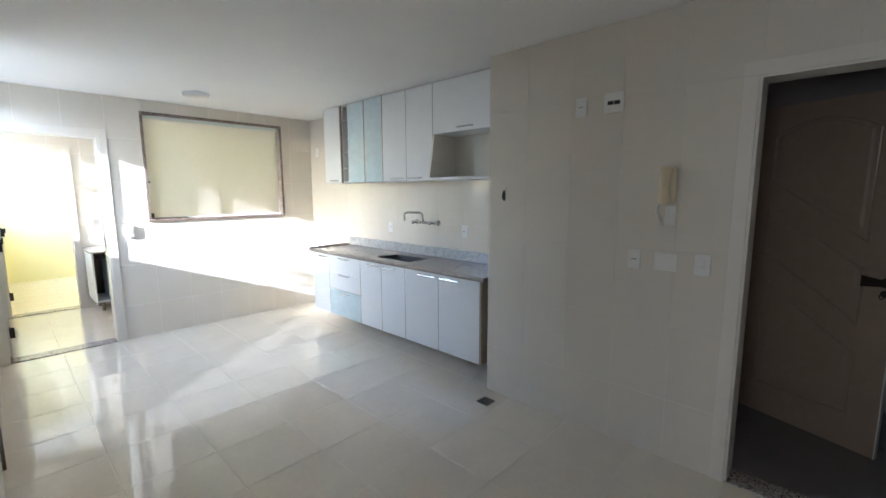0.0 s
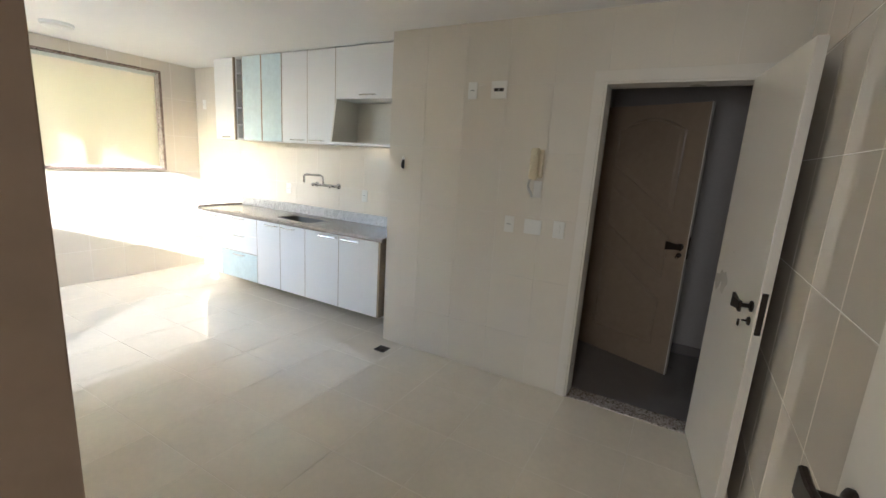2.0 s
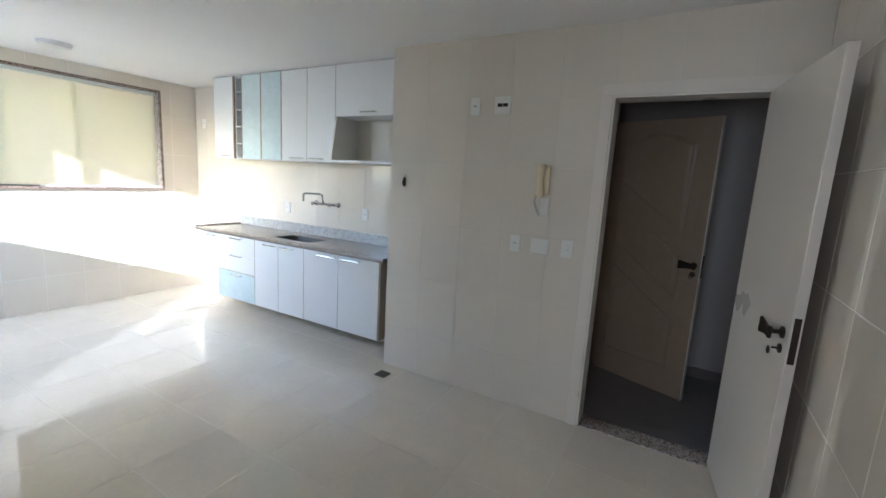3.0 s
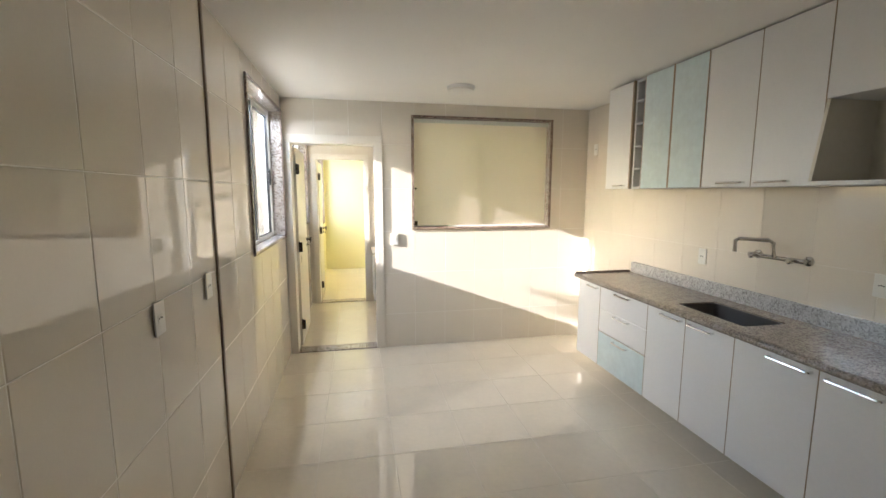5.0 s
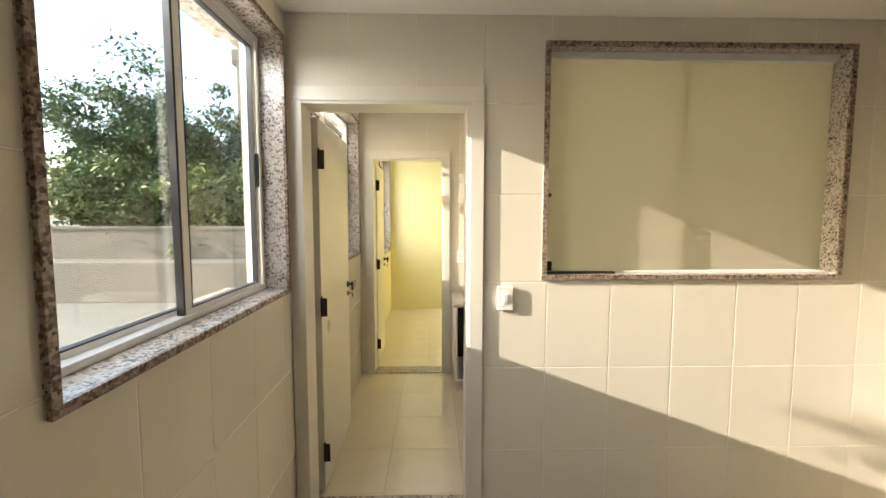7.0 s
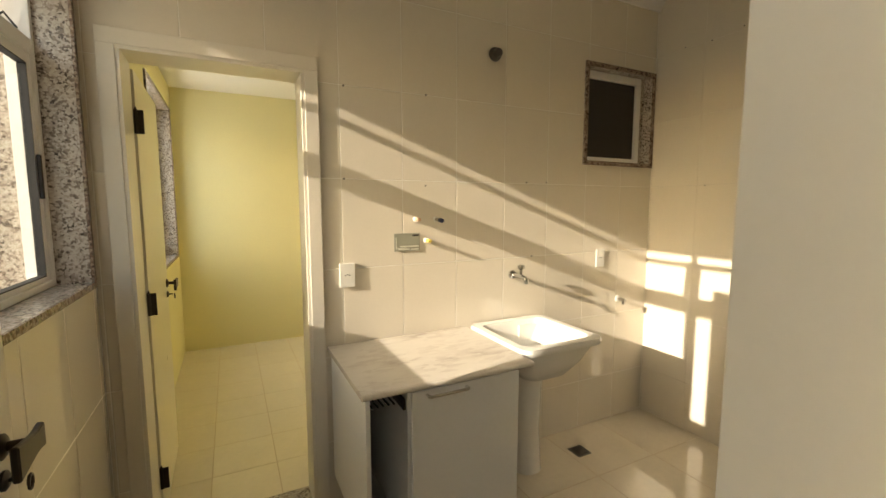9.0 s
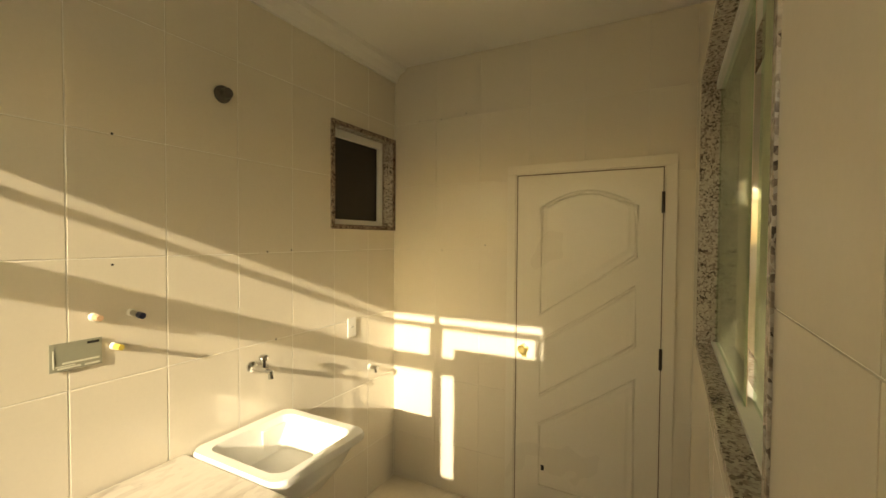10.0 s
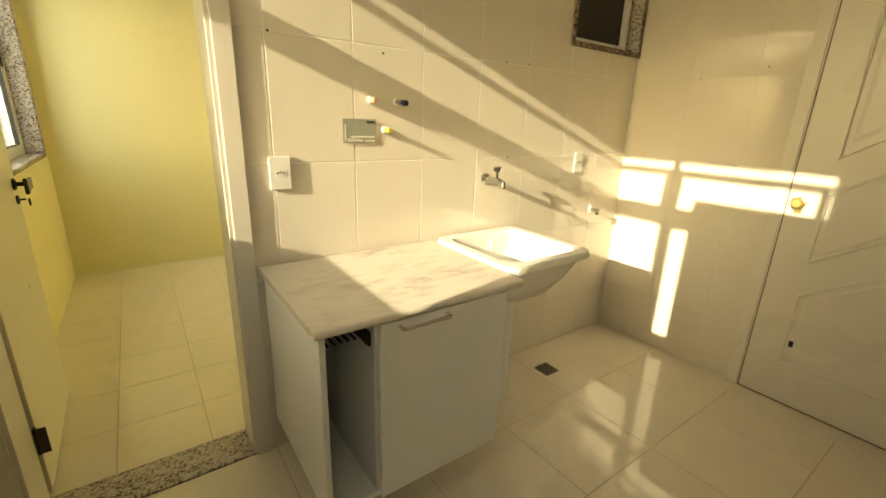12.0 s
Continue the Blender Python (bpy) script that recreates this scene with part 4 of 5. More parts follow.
plate("wall_socket", "x", PX, -1, -4.172, 2.058, 0.07, 0.115, "white socket plate high on tiled wall")
plate("breaker_plate", "x", PX, -1, -4.372, 2.06, 0.115, 0.115, "white plate with two dark slots", "breaker plate")
plate("wall_socket", "x", PX, -1, -4.535, 1.157, 0.07, 0.115, "white socket plate on tiled wall below the phone")
plate("blank_plate", "x", PX, -1, -4.705, 1.157, 0.12, 0.10, "blank white wide plate on tiled wall", "blank plate", 0.006)
plate("light_switch", "x", PX, -1, -4.885, 1.16, 0.075, 0.115, "white double switch beside the door frame", "double switch")
plate("wall_socket", "x", 0.004, 1, -2.754, 1.183, 0.075, 0.118, "white socket plate on glossy tiled wall")
plate("wall_socket", "x", 0.004, 1, -2.25, 1.19, 0.075, 0.118, "white socket plate beside the brown joint strip")
plate("light_switch", "y", 0.0, -1, 1.055, 1.147, 0.075, 0.118, "white switch beside the laundry doorway", "switch", 0.016)
plate("wall_socket", "x", KX, -1, -1.69, 1.155, 0.07, 0.115, "white socket plate over the worktop")
plate("wall_socket", "x", KX, -1, -2.79, 1.17, 0.07, 0.115, "white socket plate over the worktop")
plate("wall_socket", "x", KX, -1, -0.178, 2.069, 0.07, 0.115, "white socket plate high in the kitchen corner")
plate("wall_socket", "y", L1, -1, 0.973, 1.158, 0.075, 0.118, "white raised socket beside the bedroom doorway", d=0.013)
plate("wall_socket", "y", L1, -1, 2.667, 1.149, 0.075, 0.118, "white socket plate above the laundry tank")
plate("light_switch", "y", L0, 1, 0.922, 1.20, 0.072, 0.09, "white switch under the inner window", "switch", 0.009)
plate("wall_socket", "y", RY, 1, 1.33, 2.10, 0.07, 0.115, "white socket plate high on the rear wall")
plate("blank_plate", "y", RY, 1, 1.06, 2.13, 0.12, 0.115, "blank white plate high on the rear wall", "blank plate")

ph = thing("intercom_phone", (PX, -4.69, 1.48), "aged cream wall intercom handset on its cradle", "intercom")
cradle = part("cradle", a_box(PX - 0.030, PX - 0.001, -4.738, -4.646, 1.490, 1.676, 0.014), CREAM_PLASTIC, ph)
bm = bmesh.new()
rows = []
for k in range(13):
    t = k / 12
    z = 1.478 + 0.205 * t
    swell = 0.017 + 0.009 * abs(2 * t - 1) ** 2
    out = PX - 0.038 - 0.008 * (1 - (2 * t - 1) ** 2)
    if k in (0, 12):
        swell *= 0.6
    rows.append([bm.verts.new((out + 0.018 * math.cos(a * math.tau / 12), -4.684 + swell * 1.45 * math.sin(a * math.tau / 12), z)) for a in range(12)])
for a, b in zip(rows, rows[1:]):
    for k in range(12):
        bm.faces.new((a[k], a[(k + 1) % 12], b[(k + 1) % 12], b[k]))
bm.faces.new(rows[0][::-1]), bm.faces.new(rows[-1])
part("handset", bm, CREAM_PLASTIC, ph, smooth=True)
part("cord", tube(bmesh.new(), [(PX - 0.03 - 0.008 * math.cos(k * 1.9), -4.668 + 0.006 * math.sin(k * 1.9) + 0.016 * math.sin(k * 0.11), 1.485 - 0.0028 * k if k < 45 else 1.36 + 0.0028 * (k - 45)) for k in range(72)], 0.0042, 6), PLASTIC, ph, "coiled pale cord", True)
plate("blank_plate", "x", PX, -1, -4.712, 1.415, 0.055, 0.11, "narrow white plate behind the phone cord", "blank plate", 0.006)

hole = thing("wall_bracket", (PX, -3.606, 1.53), "small dark metal hook fixed to tiles", "hook")
part("back_plate", a_box(PX - 0.006, PX - 0.001, -3.618, -3.594, 1.48, 1.575, 0.002), STEEL, hole)
part("hook", tube(bmesh.new(), [(PX - 0.006, -3.606, 1.55), (PX - 0.02, -3.606, 1.525), (PX - 0.02, -3.606, 1.50), (PX - 0.006, -3.606, 1.492)], 0.009, 8), DARK, hole)

mix = thing("sink_mixer", (KX, -2.26, 1.24), "chrome wall mixer tap with a bent spout", "tap")
for y in (-2.13, -2.44):
    part("wall_flange", lathe(bmesh.new(), [(0.028, 0), (0.027, 0.008), (0.012, 0.014), (0.012, 0.055)], (KX - 0.002, y, 1.235), (-1, 0, 0), 18), CHROME, mix, smooth=True)
part("bridge", tube(bmesh.new(), [(KX - 0.055, -2.46, 1.235), (KX - 0.06, -2.12, 1.235)], 0.014, 12), CHROME, mix, smooth=True)
part("spout", tube(bmesh.new(), [(KX - 0.07, -2.29, 1.24), (KX - 0.085, -2.29, 1.325), (KX - 0.10, -2.275, 1.338), (KX - 0.17, -2.145, 1.338), (KX - 0.18, -2.125, 1.325), (KX - 0.18, -2.125, 1.255)], 0.0115, 10), CHROME, mix, smooth=True)
for y in (-2.16, -2.40):
    part("knob", lathe(bmesh.new(), [(0.013, 0), (0.019, 0.006), (0.019, 0.026), (0.012, 0.032)], (KX - 0.072, y, 1.235), (-1, 0, 0), 12), CHROME, mix, smooth=True)


def floor_drain(x, y, size, angle):
    d = thing("floor_drain", (x, y, 0), "square steel floor drain grate in tiles", "drain")
    turn = Matrix.Translation((x, y, 0)) @ Matrix.Rotation(radians(angle), 4, "Z")
    h = size / 2
    bm = bmesh.new()
    for q in ((-h, h, -h, -h + 0.009), (-h, h, h - 0.009, h), (-h, -h + 0.009, -h + 0.009, h - 0.009), (h - 0.009, h, -h + 0.009, h - 0.009)):
        add_box(bm, *q, 0.0005, 0.004, 0, turn)
    part("frame", bm, DRAIN_METAL, d)
    part("well", a_box(-h + 0.009, h - 0.009, -h + 0.009, h - 0.009, 0.0003, 0.0016, 0, turn), DARK, d)
    for k in range(6):
        u = -h + 0.016 + (size - 0.032) * k / 5
        part("slat", a_box(u - 0.0035, u + 0.0035, -h + 0.009, h - 0.009, 0.0016, 0.0034, 0, turn), DRAIN_METAL, d)


floor_drain(2.485, -3.59, 0.10, 0)
floor_drain(2.32, 1.78, 0.10, 0)

lamp = thing("ceiling_lamp", (1.572, -0.715, KZ), "round white opal ceiling lamp, switched off", "ceiling lamp")
part("base", lathe(bmesh.new(), [(0.118, 0), (0.118, 0.02), (0.112, 0.024)], (1.572, -0.715, KZ), (0, 0, -1), 32), ALU, lamp, smooth=True)
part("cover", lathe(bmesh.new(), [(0.111, 0.024), (0.108, 0.036), (0.085, 0.048), (0.045, 0.054), (0.005, 0.055)], (1.572, -0.715, KZ), (0, 0, -1), 32), LAMP_GLASS, lamp, "opal plastic cover", True)
spot = thing("ceiling_rosette", (1.205, -3.49, KZ), "small round white ceiling cover plate", "cover plate")
part("disc", lathe(bmesh.new(), [(0.062, 0), (0.062, 0.006), (0.055, 0.011), (0.005, 0.013)], (1.205, -3.49, KZ), (0, 0, -1), 28), ALU, spot, smooth=True)

# ---- laundry things ----
CY = 1.415
cab = thing("laundry_cabinet", (1.25, 1.7, 0.0), "white laundry cabinet with an open side compartment", "cabinet")
part("side_panel", a_box(0.885, 0.903, CY, L1 - 0.006, 0.15, 0.79, 0.001), LAMINATE, cab)
part("divider", a_box(1.055, 1.073, CY + 0.01, L1 - 0.006, 0.168, 0.79, 0.001), LAMINATE, cab)
part("side_panel", a_box(1.545, 1.563, CY, L1 - 0.006, 0.15, 0.79, 0.001), LAMINATE, cab)
part("bottom_panel", a_box(0.903, 1.545, CY, L1 - 0.006, 0.15, 0.168, 0.001), LAMINATE, cab)
# back panel coloured dark for the shade deep in the open compartment
part("back_panel", a_box(0.903, 1.545, L1 - 0.012, L1 - 0.005, 0.168, 0.79), mat("shaded_cabinet_inside", (0.16, 0.13, 0.10), 0.6), cab)
for x in (0.98, 1.46):
    for y in (CY + 0.2, L1 - 0.06):
        part("foot", a_cyl((x, y, 0.0), (x, y, 0.15), 0.018), CARCASS, cab)
dr = part("door", a_box(1.064, 1.562, CY - 0.019, CY - 0.001, 0.155, 0.787, 0.002), LAMINATE, cab)
bar_handle(dr, (1.125, CY - 0.019, 0.768), (1.30, CY - 0.019, 0.768), (0, -0.026, 0))
part("rail", a_box(1.045, 1.055, CY + 0.03, L1 - 0.05, 0.70, 0.745, 0.001), BRONZE, cab, "dark metal towel rail")
for k in range(5):
    part("rail_rod", tube(bmesh.new(), [(0.93 + 0.022 * k, CY + 0.06, 0.72), (0.93 + 0.022 * k, L1 - 0.03, 0.70)], 0.004, 6), GASKET, cab)
ltop = thing("laundry_worktop", (1.25, 1.7, 0.79), "veined pale granite slab on the laundry cabinet", "worktop")
part("slab", a_box(0.868, 1.640, 1.402, L1 - 0.006, 0.791, 0.816, 0.002), PALE_STONE, ltop)
part("front_edge", tube(bmesh.new(), [(0.868, 1.402, 0.8035), (1.25, 1.396, 0.8035), (1.640, 1.402, 0.8035)], 0.0125, 10), PALE_STONE, ltop, "rounded granite front edge", True)

tank = thing("laundry_tank", (1.92, 1.72, 0.0), "white ceramic laundry tank on a pedestal", "laundry sink")
bm = bmesh.new()
TX0, TX1, TY0, TY1 = 1.648, 2.165, 1.475, L1 - 0.012


def rounded(x0, x1, y0, y1, z, r, lift=0.0):
    ring = []
    for cx, cy, s in ((x1 - r, y1 - r, 0), (x0 + r, y1 - r, 90), (x0 + r, y0 + r, 180), (x1 - r, y0 + r, 270)):
        for k in range(6):
            a = radians(s + 18 * k)
            y = cy + r * math.sin(a)
            ring.append(bm.verts.new((cx + r * math.cos(a), y - 0.022 * (1 - ((cx + r * math.cos(a) - (x0 + x1) / 2) / ((x1 - x0) / 2)) ** 2) * (1 if s >= 180 else 0), z + lift * (y - y0) / (y1 - y0))))
    return ring


rings = [
    rounded(TX0 + 0.17, TX1 - 0.17, TY0 + 0.17, TY1 - 0.10, 0.60, 0.05),
    rounded(TX0 + 0.13, TX1 - 0.13, TY0 + 0.13, TY1 - 0.06, 0.612, 0.05),
    rounded(TX0 + 0.06, TX1 - 0.07, TY0 + 0.07, TY1 - 0.01, 0.70, 0.05),
    rounded(TX0 + 0.03, TX1 - 0.03, TY0 + 0.035, TY1 - 0.004, 0.785, 0.05),
    rounded(TX0 + 0.005, TX1 - 0.005, TY0 + 0.005, TY1, 0.795, 0.05),
    rounded(TX0, TX1, TY0, TY1, 0.812, 0.05),
    rounded(TX0 + 0.006, TX1 - 0.006, TY0 + 0.006, TY1 - 0.003, 0.828, 0.05),
    rounded(TX0 + 0.045, TX1 - 0.05, TY0 + 0.05, TY1 - 0.055, 0.829, 0.05),
    rounded(TX0 + 0.055, TX1 - 0.06, TY0 + 0.06, TY1 - 0.065, 0.815, 0.05),
    rounded(TX0 + 0.075, TX1 - 0.09, TY0 + 0.10, TY1 - 0.085, 0.68, 0.06),
    rounded(TX0 + 0.12, TX1 - 0.13, TY0 + 0.15, TY1 - 0.12, 0.655, 0.05),
]
for a, b in zip(rings, rings[1:]):
    for k in range(24):
        bm.faces.new((a[k], a[(k + 1) % 24], b[(k + 1) % 24], b[k]))
bm.faces.new(rings[0][::-1]), bm.faces.new(rings[-1])
part("basin", bm, CERAMIC, tank, smooth=True)
bm = bmesh.new()
rs = []
for z, rx, ry in ((0.0, 0.085, 0.075), (0.03, 0.08, 0.07), (0.25, 0.066, 0.058), (0.50, 0.075, 0.066), (0.602, 0.10, 0.09)):
    rs.append([bm.verts.new((1.935 + rx * math.cos(k * math.tau / 20), 1.80 + ry * math.sin(k * math.tau / 20), z)) for k in range(20)])
for a, b in zip(rs, rs[1:]):
    for k in range(20):
        bm.faces.new((a[k], a[(k + 1) % 20], b[(k + 1) % 20], b[k]))
bm.faces.new(rs[0][::-1]), bm.faces.new(rs[-1])
part("pedestal", bm, CERAMIC, tank, smooth=True)
bm = a_box(TX0 + 0.30, TX1 - 0.08, TY1 - 0.08, TY1 - 0.066, 0.68, 0.80, 0.003)
part("washboard", bm, CERAMIC, tank)

tap = thing("laundry_tap", (1.95, L1, 1.10), "chrome cross-head laundry tap on tiled wall", "tap")
part("flange", lathe(bmesh.new(), [(0.026, 0), (0.025, 0.008), (0.012, 0.014)], (1.955, L1 - 0.003, 1.09), (0, -1, 0), 18), CHROME, tap, smooth=True)
part("body", tube(bmesh.new(), [(1.955, L1 - 0.01, 1.09), (1.955, L1 - 0.11, 1.09), (1.955, L1 - 0.135, 1.083), (1.955, L1 - 0.14, 1.055)], 0.013, 12), CHROME, tap, smooth=True)
stem = part("stem", a_cyl((1.955, L1 - 0.09, 1.09), (1.955, L1 - 0.09, 1.135), 0.009), CHROME, tap)
part("cross_head", lathe(bmesh.new(), [(0.012, 0), (0.021, 0.005), (0.022, 0.02), (0.014, 0.028)], (1.955, L1 - 0.09, 1.13), (0, 0, 1), 8), CHROME, stem)

valve = thing("washer_valve", (2.845, L1, 0.855), "small chrome appliance valve on tiled wall", "valve")
part("flange", lathe(bmesh.new(), [(0.022, 0), (0.021, 0.007), (0.010, 0.012)], (2.845, L1 - 0.003, 0.855), (0, -1, 0), 16), PLASTIC, valve, smooth=True)
part("body", tube(bmesh.new(), [(2.845, L1 - 0.01, 0.855), (2.845, L1 - 0.07, 0.855)], 0.011, 10), CHROME, valve, smooth=True)
part("outlet", tube(bmesh.new(), [(2.845, L1 - 0.055, 0.86), (2.845, L1 - 0.055, 0.825)], 0.010, 10), CHROME, valve, smooth=True)

cap = thing("flue_outlet", (1.815, L1, 2.32), "round chrome flue cap high on tiled wall", "pipe cap")
part("collar", lathe(bmesh.new(), [(0.038, 0), (0.036, 0.012), (0.024, 0.018)], (1.815, L1 - 0.003, 2.32), (0, -1, 0), 24), DRAIN_METAL, cap, smooth=True)
part("plug", lathe(bmesh.new(), [(0.024, 0.012), (0.022, 0.045), (0.010, 0.05)], (1.815, L1 - 0.003, 2.32), (0, -1, 0), 20), DRAIN_METAL, cap, "dark steel plug", True)

for x, z, m, lab in ((1.336, 1.425, RED_TIP, "capped copper-coloured pipe stub in tiled wall"), (1.397, 1.313, YELLOW_TIP, "capped yellow gas pipe stub in tiled wall")):
    s = thing("pipe_stub", (x, L1, z), lab, "pipe stub", "heater pipe stubs")
    part("collar", lathe(bmesh.new(), [(0.014, 0), (0.014, 0.008), (0.011, 0.014)], (x, L1 - 0.003, z), (0, -1, 0), 16), PLASTIC, s, smooth=True)
    part("pipe", a_cyl((x, L1 - 0.01, z), (x, L1 - 0.055, z), 0.010), m, s)
s = thing("valve_stub", (1.451, L1, 1.424), "chrome stop valve with a blue cap", "valve", "heater pipe stubs")
part("collar", lathe(bmesh.new(), [(0.014, 0), (0.014, 0.008), (0.011, 0.014)], (1.451, L1 - 0.003, 1.424), (0, -1, 0), 16), PLASTIC, s, smooth=True)
part("body", a_cyl((1.451, L1 - 0.01, 1.424), (1.451, L1 - 0.06, 1.420), 0.010), CHROME, s)
part("cap", a_cyl((1.451, L1 - 0.06, 1.420), (1.451, L1 - 0.085, 1.418), 0.0115), BLUE_CAP, s, "blue cap")

lab = thing("notice_sticker", (1.289, L1, 1.262), "grey green notice sticker with pale print", "sticker")
part("sheet", a_box(1.218, 1.360, L1 - 0.0065, L1 - 0.0045, 1.262, 1.353), STICKER, lab)
for q in ((1.226, 1.230, 1.272, 1.332), (1.250, 1.352, 1.283, 1.289), (1.238, 1.300, 1.268, 1.274), (1.310, 1.352, 1.267, 1.273), (1.232, 1.285, 1.276, 1.279)):
    part("print_bar", a_box(q[0], q[1], L1 - 0.0075, L1 - 0.0064, q[2], q[3]), PRINT, lab)
part("print_bar", a_box(1.318, 1.352, L1 - 0.0075, L1 - 0.0064, 1.338, 1.346), DARK, lab)

for x, z in ((0.969, 1.624), (0.976, 2.055), (1.397, 1.60), (1.40, 2.06), (2.10, 1.19), (2.05, 1.63), (2.20, 1.635)):
    h = thing("screw_hole", (x, L1, z), "tiny dark screw hole drilled in wall tile", "screw hole", "screw holes in the laundry wall")
    part("plug", a_cyl((x, L1 - 0.001, z), (x, L1 + 0.001, z), 0.0045, seg=8), DARK, h)
for y, z in ((1.80, 2.50), (1.63, 2.49), (1.45, 2.51), (1.62, 1.62), (1.31, 1.66)):
    h = thing("screw_hole", (LX, y, z), "tiny dark screw hole drilled in wall tile", "screw hole", "screw holes in the laundry wall")
    part("plug", a_cyl((LX - 0.001, y, z), (LX + 0.001, y, z), 0.004, seg=8), DARK, h)
stop = thing("door_stop", (LX - 0.06, 0.25, 0), "small dark rubber door stop on the floor", "door stop")
part("body", lathe(bmesh.new(), [(0.020, 0), (0.020, 0.012), (0.014, 0.028), (0.004, 0.032)], (LX - 0.06, 0.25, 0.002), (0, 0, 1), 14), GASKET, stop, smooth=True)

# ---- outdoors ----
structure("ground", a_box(-400, 400, -400, 400, -0.9, -0.55), GROUND, "flat paved ground round the building", "ground")
gw = thing("garden_wall", (-7.0, 9.0, -0.55), "weathered concrete boundary wall with a coping", "wall")
part("panel", a_box(-22.0, 0.5, 9.0, 9.2, -0.55, 1.18), CONCRETE, gw)
part("coping", a_box(-22.0, 0.5, 8.96, 9.24, 1.18, 1.26, 0.01), CONCRETE, gw)
part("planter", a_box(-9.0, -1.5, 8.1, 9.0, -0.55, 0.42, 0.02), CONCRETE, gw, "low raised bed along the wall")


def building(x, y, w, d, floors):
    b = thing("apartment_building", (x, y, -0.55), "pale rendered apartment building with balconies", "building")
    h = floors * 2.9
    part("wall", a_box(x, x + w, y, y + d, -0.55, h), RENDER_WALL, b)
    part("roof", a_box(x - 0.3, x + w + 0.3, y - 0.3, y + d + 0.3, h, h + 0.35), CONCRETE, b)
    for f in range(floors):
        z = f * 2.9
        bal = part("balcony", a_box(x - 0.2, x + w + 0.2, y - 1.0, y, z + 2.55, z + 2.75), CONCRETE, b)
        part("parapet", a_box(x - 0.2, x + w + 0.2, y - 1.0, y - 0.9, z + 2.75, z + 3.2), RENDER_WALL, bal)
        for k in range(4):
            u = x + 0.5 + k * (w - 1.0) / 3.6
            win = part("window", a_box(u, u + 0.9, y - 0.03, y + 0.02, z + 0.6, z + 2.1), ALU, b)
            part("pane", a_box(u + 0.06, u + 0.84, y - 0.04, y - 0.03, z + 0.66, z + 2.04), mat("dark_window_glass", (0.05, 0.06, 0.06), 0.08), win)
        for k in range(4):
            u = x + k * (w - 0.2) / 3
            part("pillar", a_box(u, u + 0.2, y - 1.0, y - 0.8, z - 0.2, z + 2.55), RENDER_WALL, b)


building(-8.2, 19.0, 6.0, 6.0, 3)


def tree(x, y, height, spread, material, seed, label, name="tree"):
    rnd = random.Random(seed)
    tr = thing(name, (x, y, -0.55), label, "tree")
    bm = bmesh.new()
    knots = [Vector((x, y, -0.6)), Vector((x + rnd.uniform(-0.15, 0.15), y + rnd.uniform(-0.15, 0.15), height * 0.25)), Vector((x + rnd.uniform(-0.3, 0.3), y, height * 0.55))]
    for a, b, r0, r1 in ((knots[0], knots[1], 0.16, 0.12), (knots[1], knots[2], 0.12, 0.07)):
        add_cyl(bm, a, b, r0, r1, 10)
    tips = []
    for k in range(14):
        a = rnd.uniform(0, math.tau)
        base = knots[1].lerp(knots[2], rnd.random())
        tip = base + Vector((math.cos(a) * spread * rnd.uniform(0.4, 0.95), math.sin(a) * spread * rnd.uniform(0.4, 0.95), height * rnd.uniform(0.0, 0.42)))
        add_cyl(bm, base, tip, 0.05, 0.015, 6)
        tips += [tip, base.lerp(tip, 0.6)]
    part("trunk", bm, BARK, tr)
    verts, faces = [], []
    centre = Vector((x, y, height * 0.62))
    clumps = tips + [centre + Vector((rnd.gauss(0, spread * 0.42), rnd.gauss(0, spread * 0.42), rnd.gauss(0, height * 0.17))) for k in range(80)]
    for c in clumps:
        size = rnd.uniform(0.3, 0.75) * spread * 0.35
        for k in range(110):
            p = c + Vector((rnd.gauss(0, size * 0.55), rnd.gauss(0, size * 0.55), rnd.gauss(0, size * 0.42)))
            q = Euler((rnd.uniform(-0.9, 0.9), rnd.uniform(-0.9, 0.9), rnd.uniform(0, math.tau)))
            l, wd = rnd.uniform(0.07, 0.13), rnd.uniform(0.03, 0.055)
            i = len(verts)
            for v in ((-l, 0, 0), (0, -wd, 0.012), (l, 0, 0), (0, wd, 0.012)):
                e = Vector(v)
                e.rotate(q)
                verts.append(p + e)
            faces.append((i, i + 1, i + 2, i + 3))
    me = bpy.data.meshes.new("crown")
    me.from_pydata([v - tr.location for v in verts], [], faces)
    me.materials.append(material)
    cr = new("crown", me)
    cr.parent = tr


# out of view, added to keep sun off part of the kitchen window
tree(-5.0, -2.09, 6.0, 0.8, LEAF, 31, "slim unseen tree added to shade the kitchen window")
tree(-7.2, 12.3, 5.6, 2.3, LEAF, 3, "dark green leafy tree behind the garden wall")
tree(-10.2, 13.0, 6.4, 2.6, LEAF, 5, "dark green leafy tree behind the garden wall")
tree(-4.9, 12.6, 4.2, 1.4, LEAF, 8, "slim dark green tree before the apartment building")
tree(-5.6, 10.3, 2.9, 1.6, LEAF_PALE, 11, "pale green shrub rising over the garden wall", "shrub")
tree(-8.4, 10.4, 3.1, 1.9, LEAF_PALE, 17, "pale green shrub rising over the garden wall", "shrub")
tree(-3.9, 10.2, 2.5, 1.1, LEAF_PALE, 23, "pale green shrub rising over the garden wall", "shrub")

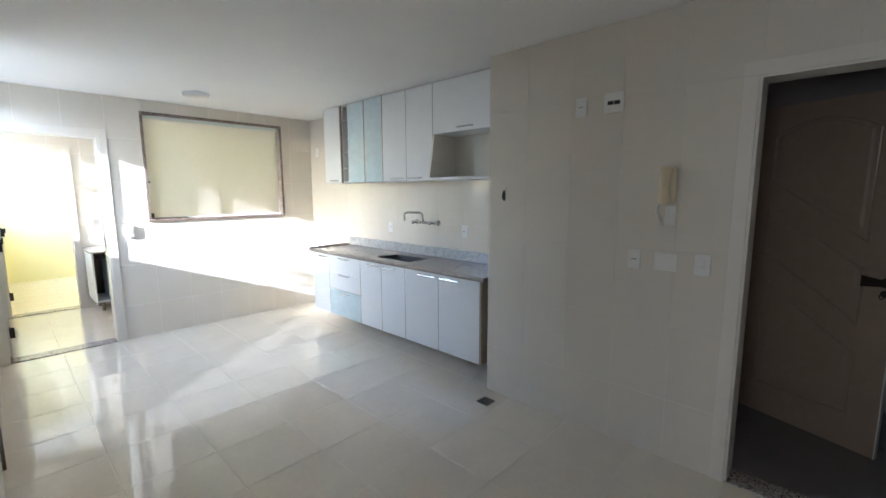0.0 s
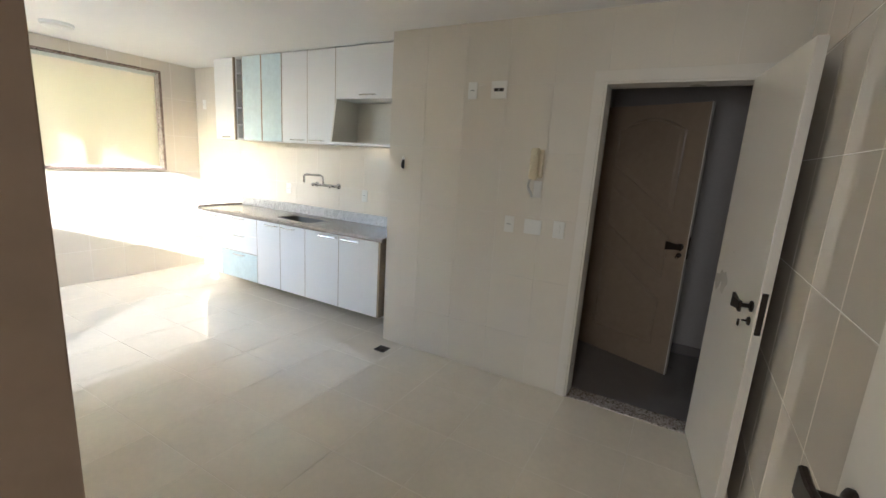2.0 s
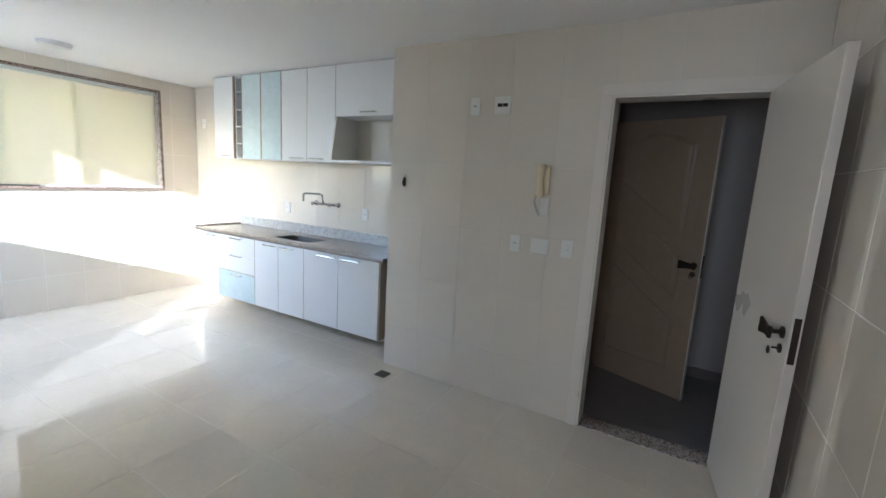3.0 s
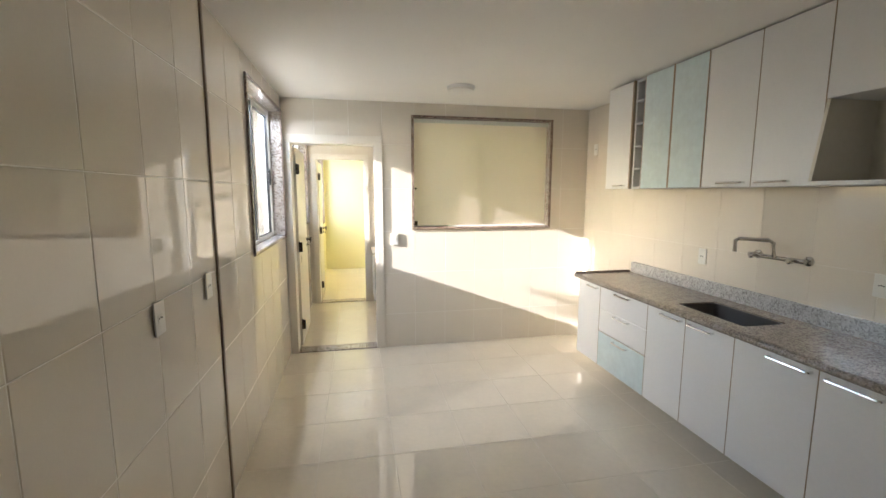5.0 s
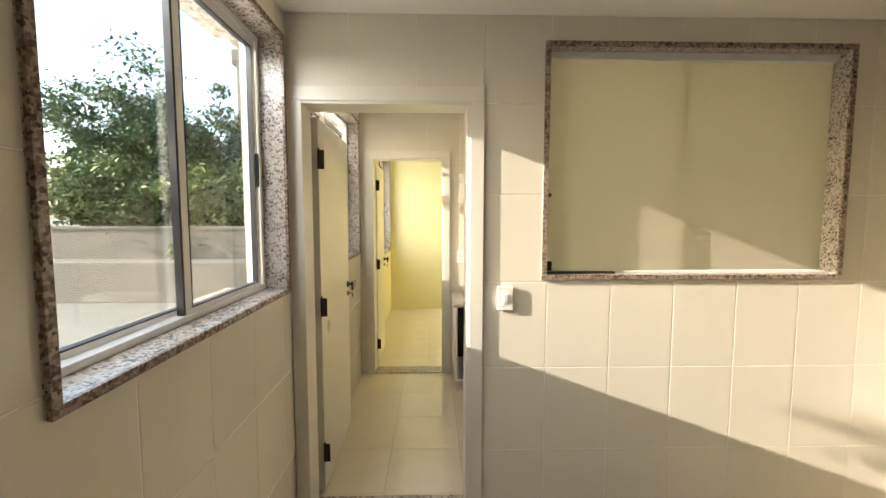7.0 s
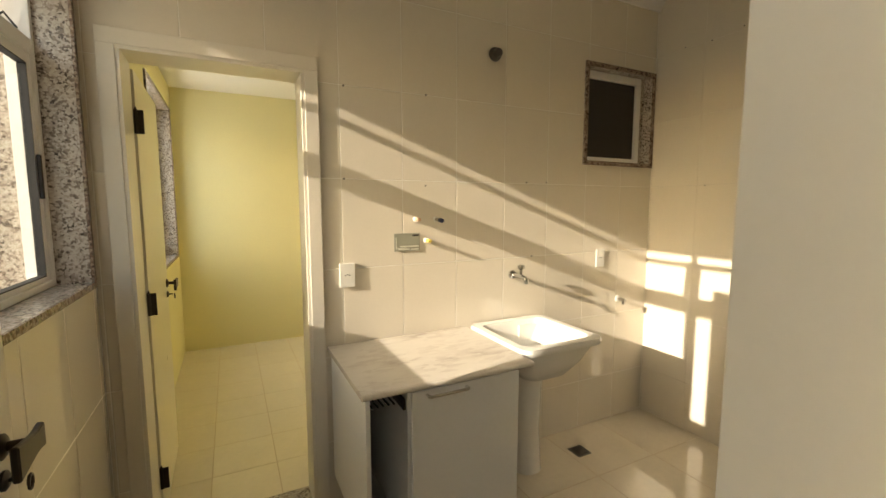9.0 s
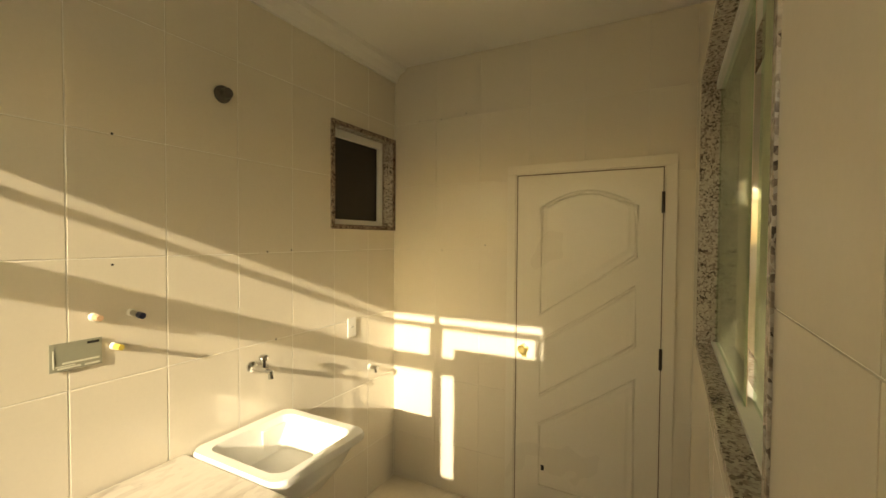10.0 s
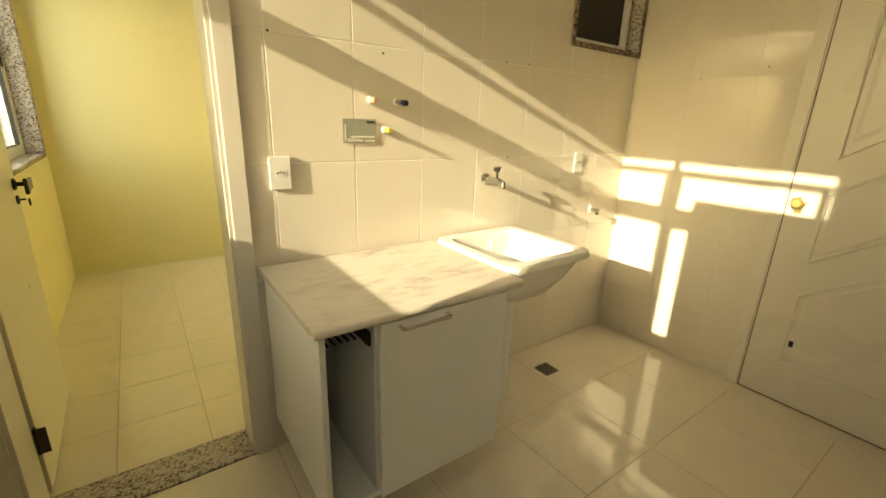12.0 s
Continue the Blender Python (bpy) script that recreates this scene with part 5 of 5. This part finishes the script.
# ---- tiles, piece by piece ----
TU, TV, V0 = 0.3215, 0.434, 0.357 - 0.434
UP = Matrix(((1, 0, 0, 0), (0, 1, 0, 0), (0, 0, 1, -0.004), (0, 0, 0, 1)))
tiles(slab, "floor_tile", UP, 0, KX, RY, 0.0, 0.88 - 0.455, -0.06, 0.455, 0.455, [(PX, KX + 1, RY - 1, PY)], FLOOR_TILE, bevel=0.0015)
tiles(slab, "floor_tile", UP, 0, LX, 0.165, L1, 2.24, 1.10, 0.455, 0.455, [], FLOOR_TILE, bevel=0.0015)
tiles(slab, "floor_tile", UP, 0, YX, Y0 + 0.012, Y1, 0.655, 2.495, 0.335, 0.335, [], FLOOR_TILE, bevel=0.0015)
tiles(slab, "floor_tile", UP, -2.8, 0.0, -7.4, -4.05, -0.03, -0.06, 0.455, 0.455, [], FLOOR_TILE, bevel=0.0015)
tiles(wall_left, "wall_tile", facing("x", -0.004, 1), RY, -2.090, 0, KZ, -2.748, V0 + 0.01, TU, TV, [ENTRY], TILE)
tiles(wall_left, "wall_tile", facing("x", -0.004, 1), -2.090, 0.0, 0, KZ, -1.742, V0 + 0.01, TU, TV, [KWIN], TILE)
tiles(wall_left, "wall_tile", facing("x", -0.004, 1), L0, L1, 0, LZ, 0.35, 1.19 - 3 * TV, TU, TV, [LWIN], TILE)
tiles(wall_mid, "wall_tile", facing("y", 0.004, -1), 0, KX, 0, KZ, 1.264, V0, TU, TV, [KDOOR, MWIN], TILE)
tiles(wall_mid, "wall_tile", facing("y", L0 - 0.004, 1), 0, LX, 0, LZ, 0.955, 1.19 - 3 * TV, 0.313, TV, [KDOOR, MWIN], TILE, gap=0.001, bevel=0.0008)
tiles(wall_right, "wall_tile", facing("x", KX + 0.004, -1), PY, 0, 0, KZ, -0.20, V0, TU, TV, [], TILE, gap=0.001, bevel=0.0008)
tiles(wall_phone, "wall_tile", facing("x", PX + 0.004, -1), RY, PY, 0, KZ, PY, V0, TU, TV, [VDOOR], TILE, gap=0.001, bevel=0.0008)
tiles(wall_return, "wall_tile", facing("y", PY - 0.004, 1), PX + 0.004, KX, 0, KZ, PX, V0, TU, TV, [], TILE)
tiles(wall_rear, "wall_tile", facing("y", RY - 0.004, 1), 0, PX, 0, KZ, 0.05, V0, TU, TV, [], TILE)
tiles(wall_end, "wall_tile", facing("y", L1 + 0.004, -1), 0, LX, 0, LZ, 0.955, 1.19 - 3 * TV, 0.313, TV, [YDOOR, SWIN], TILE)
tiles(wall_lright, "wall_tile", facing("x", LX + 0.004, -1), L0, L1, 0, LZ, 1.99 - TU * 7, 1.19 - 3 * TV, TU, TV, [PDOOR], TILE, gap=0.0008, bevel=0.0006)
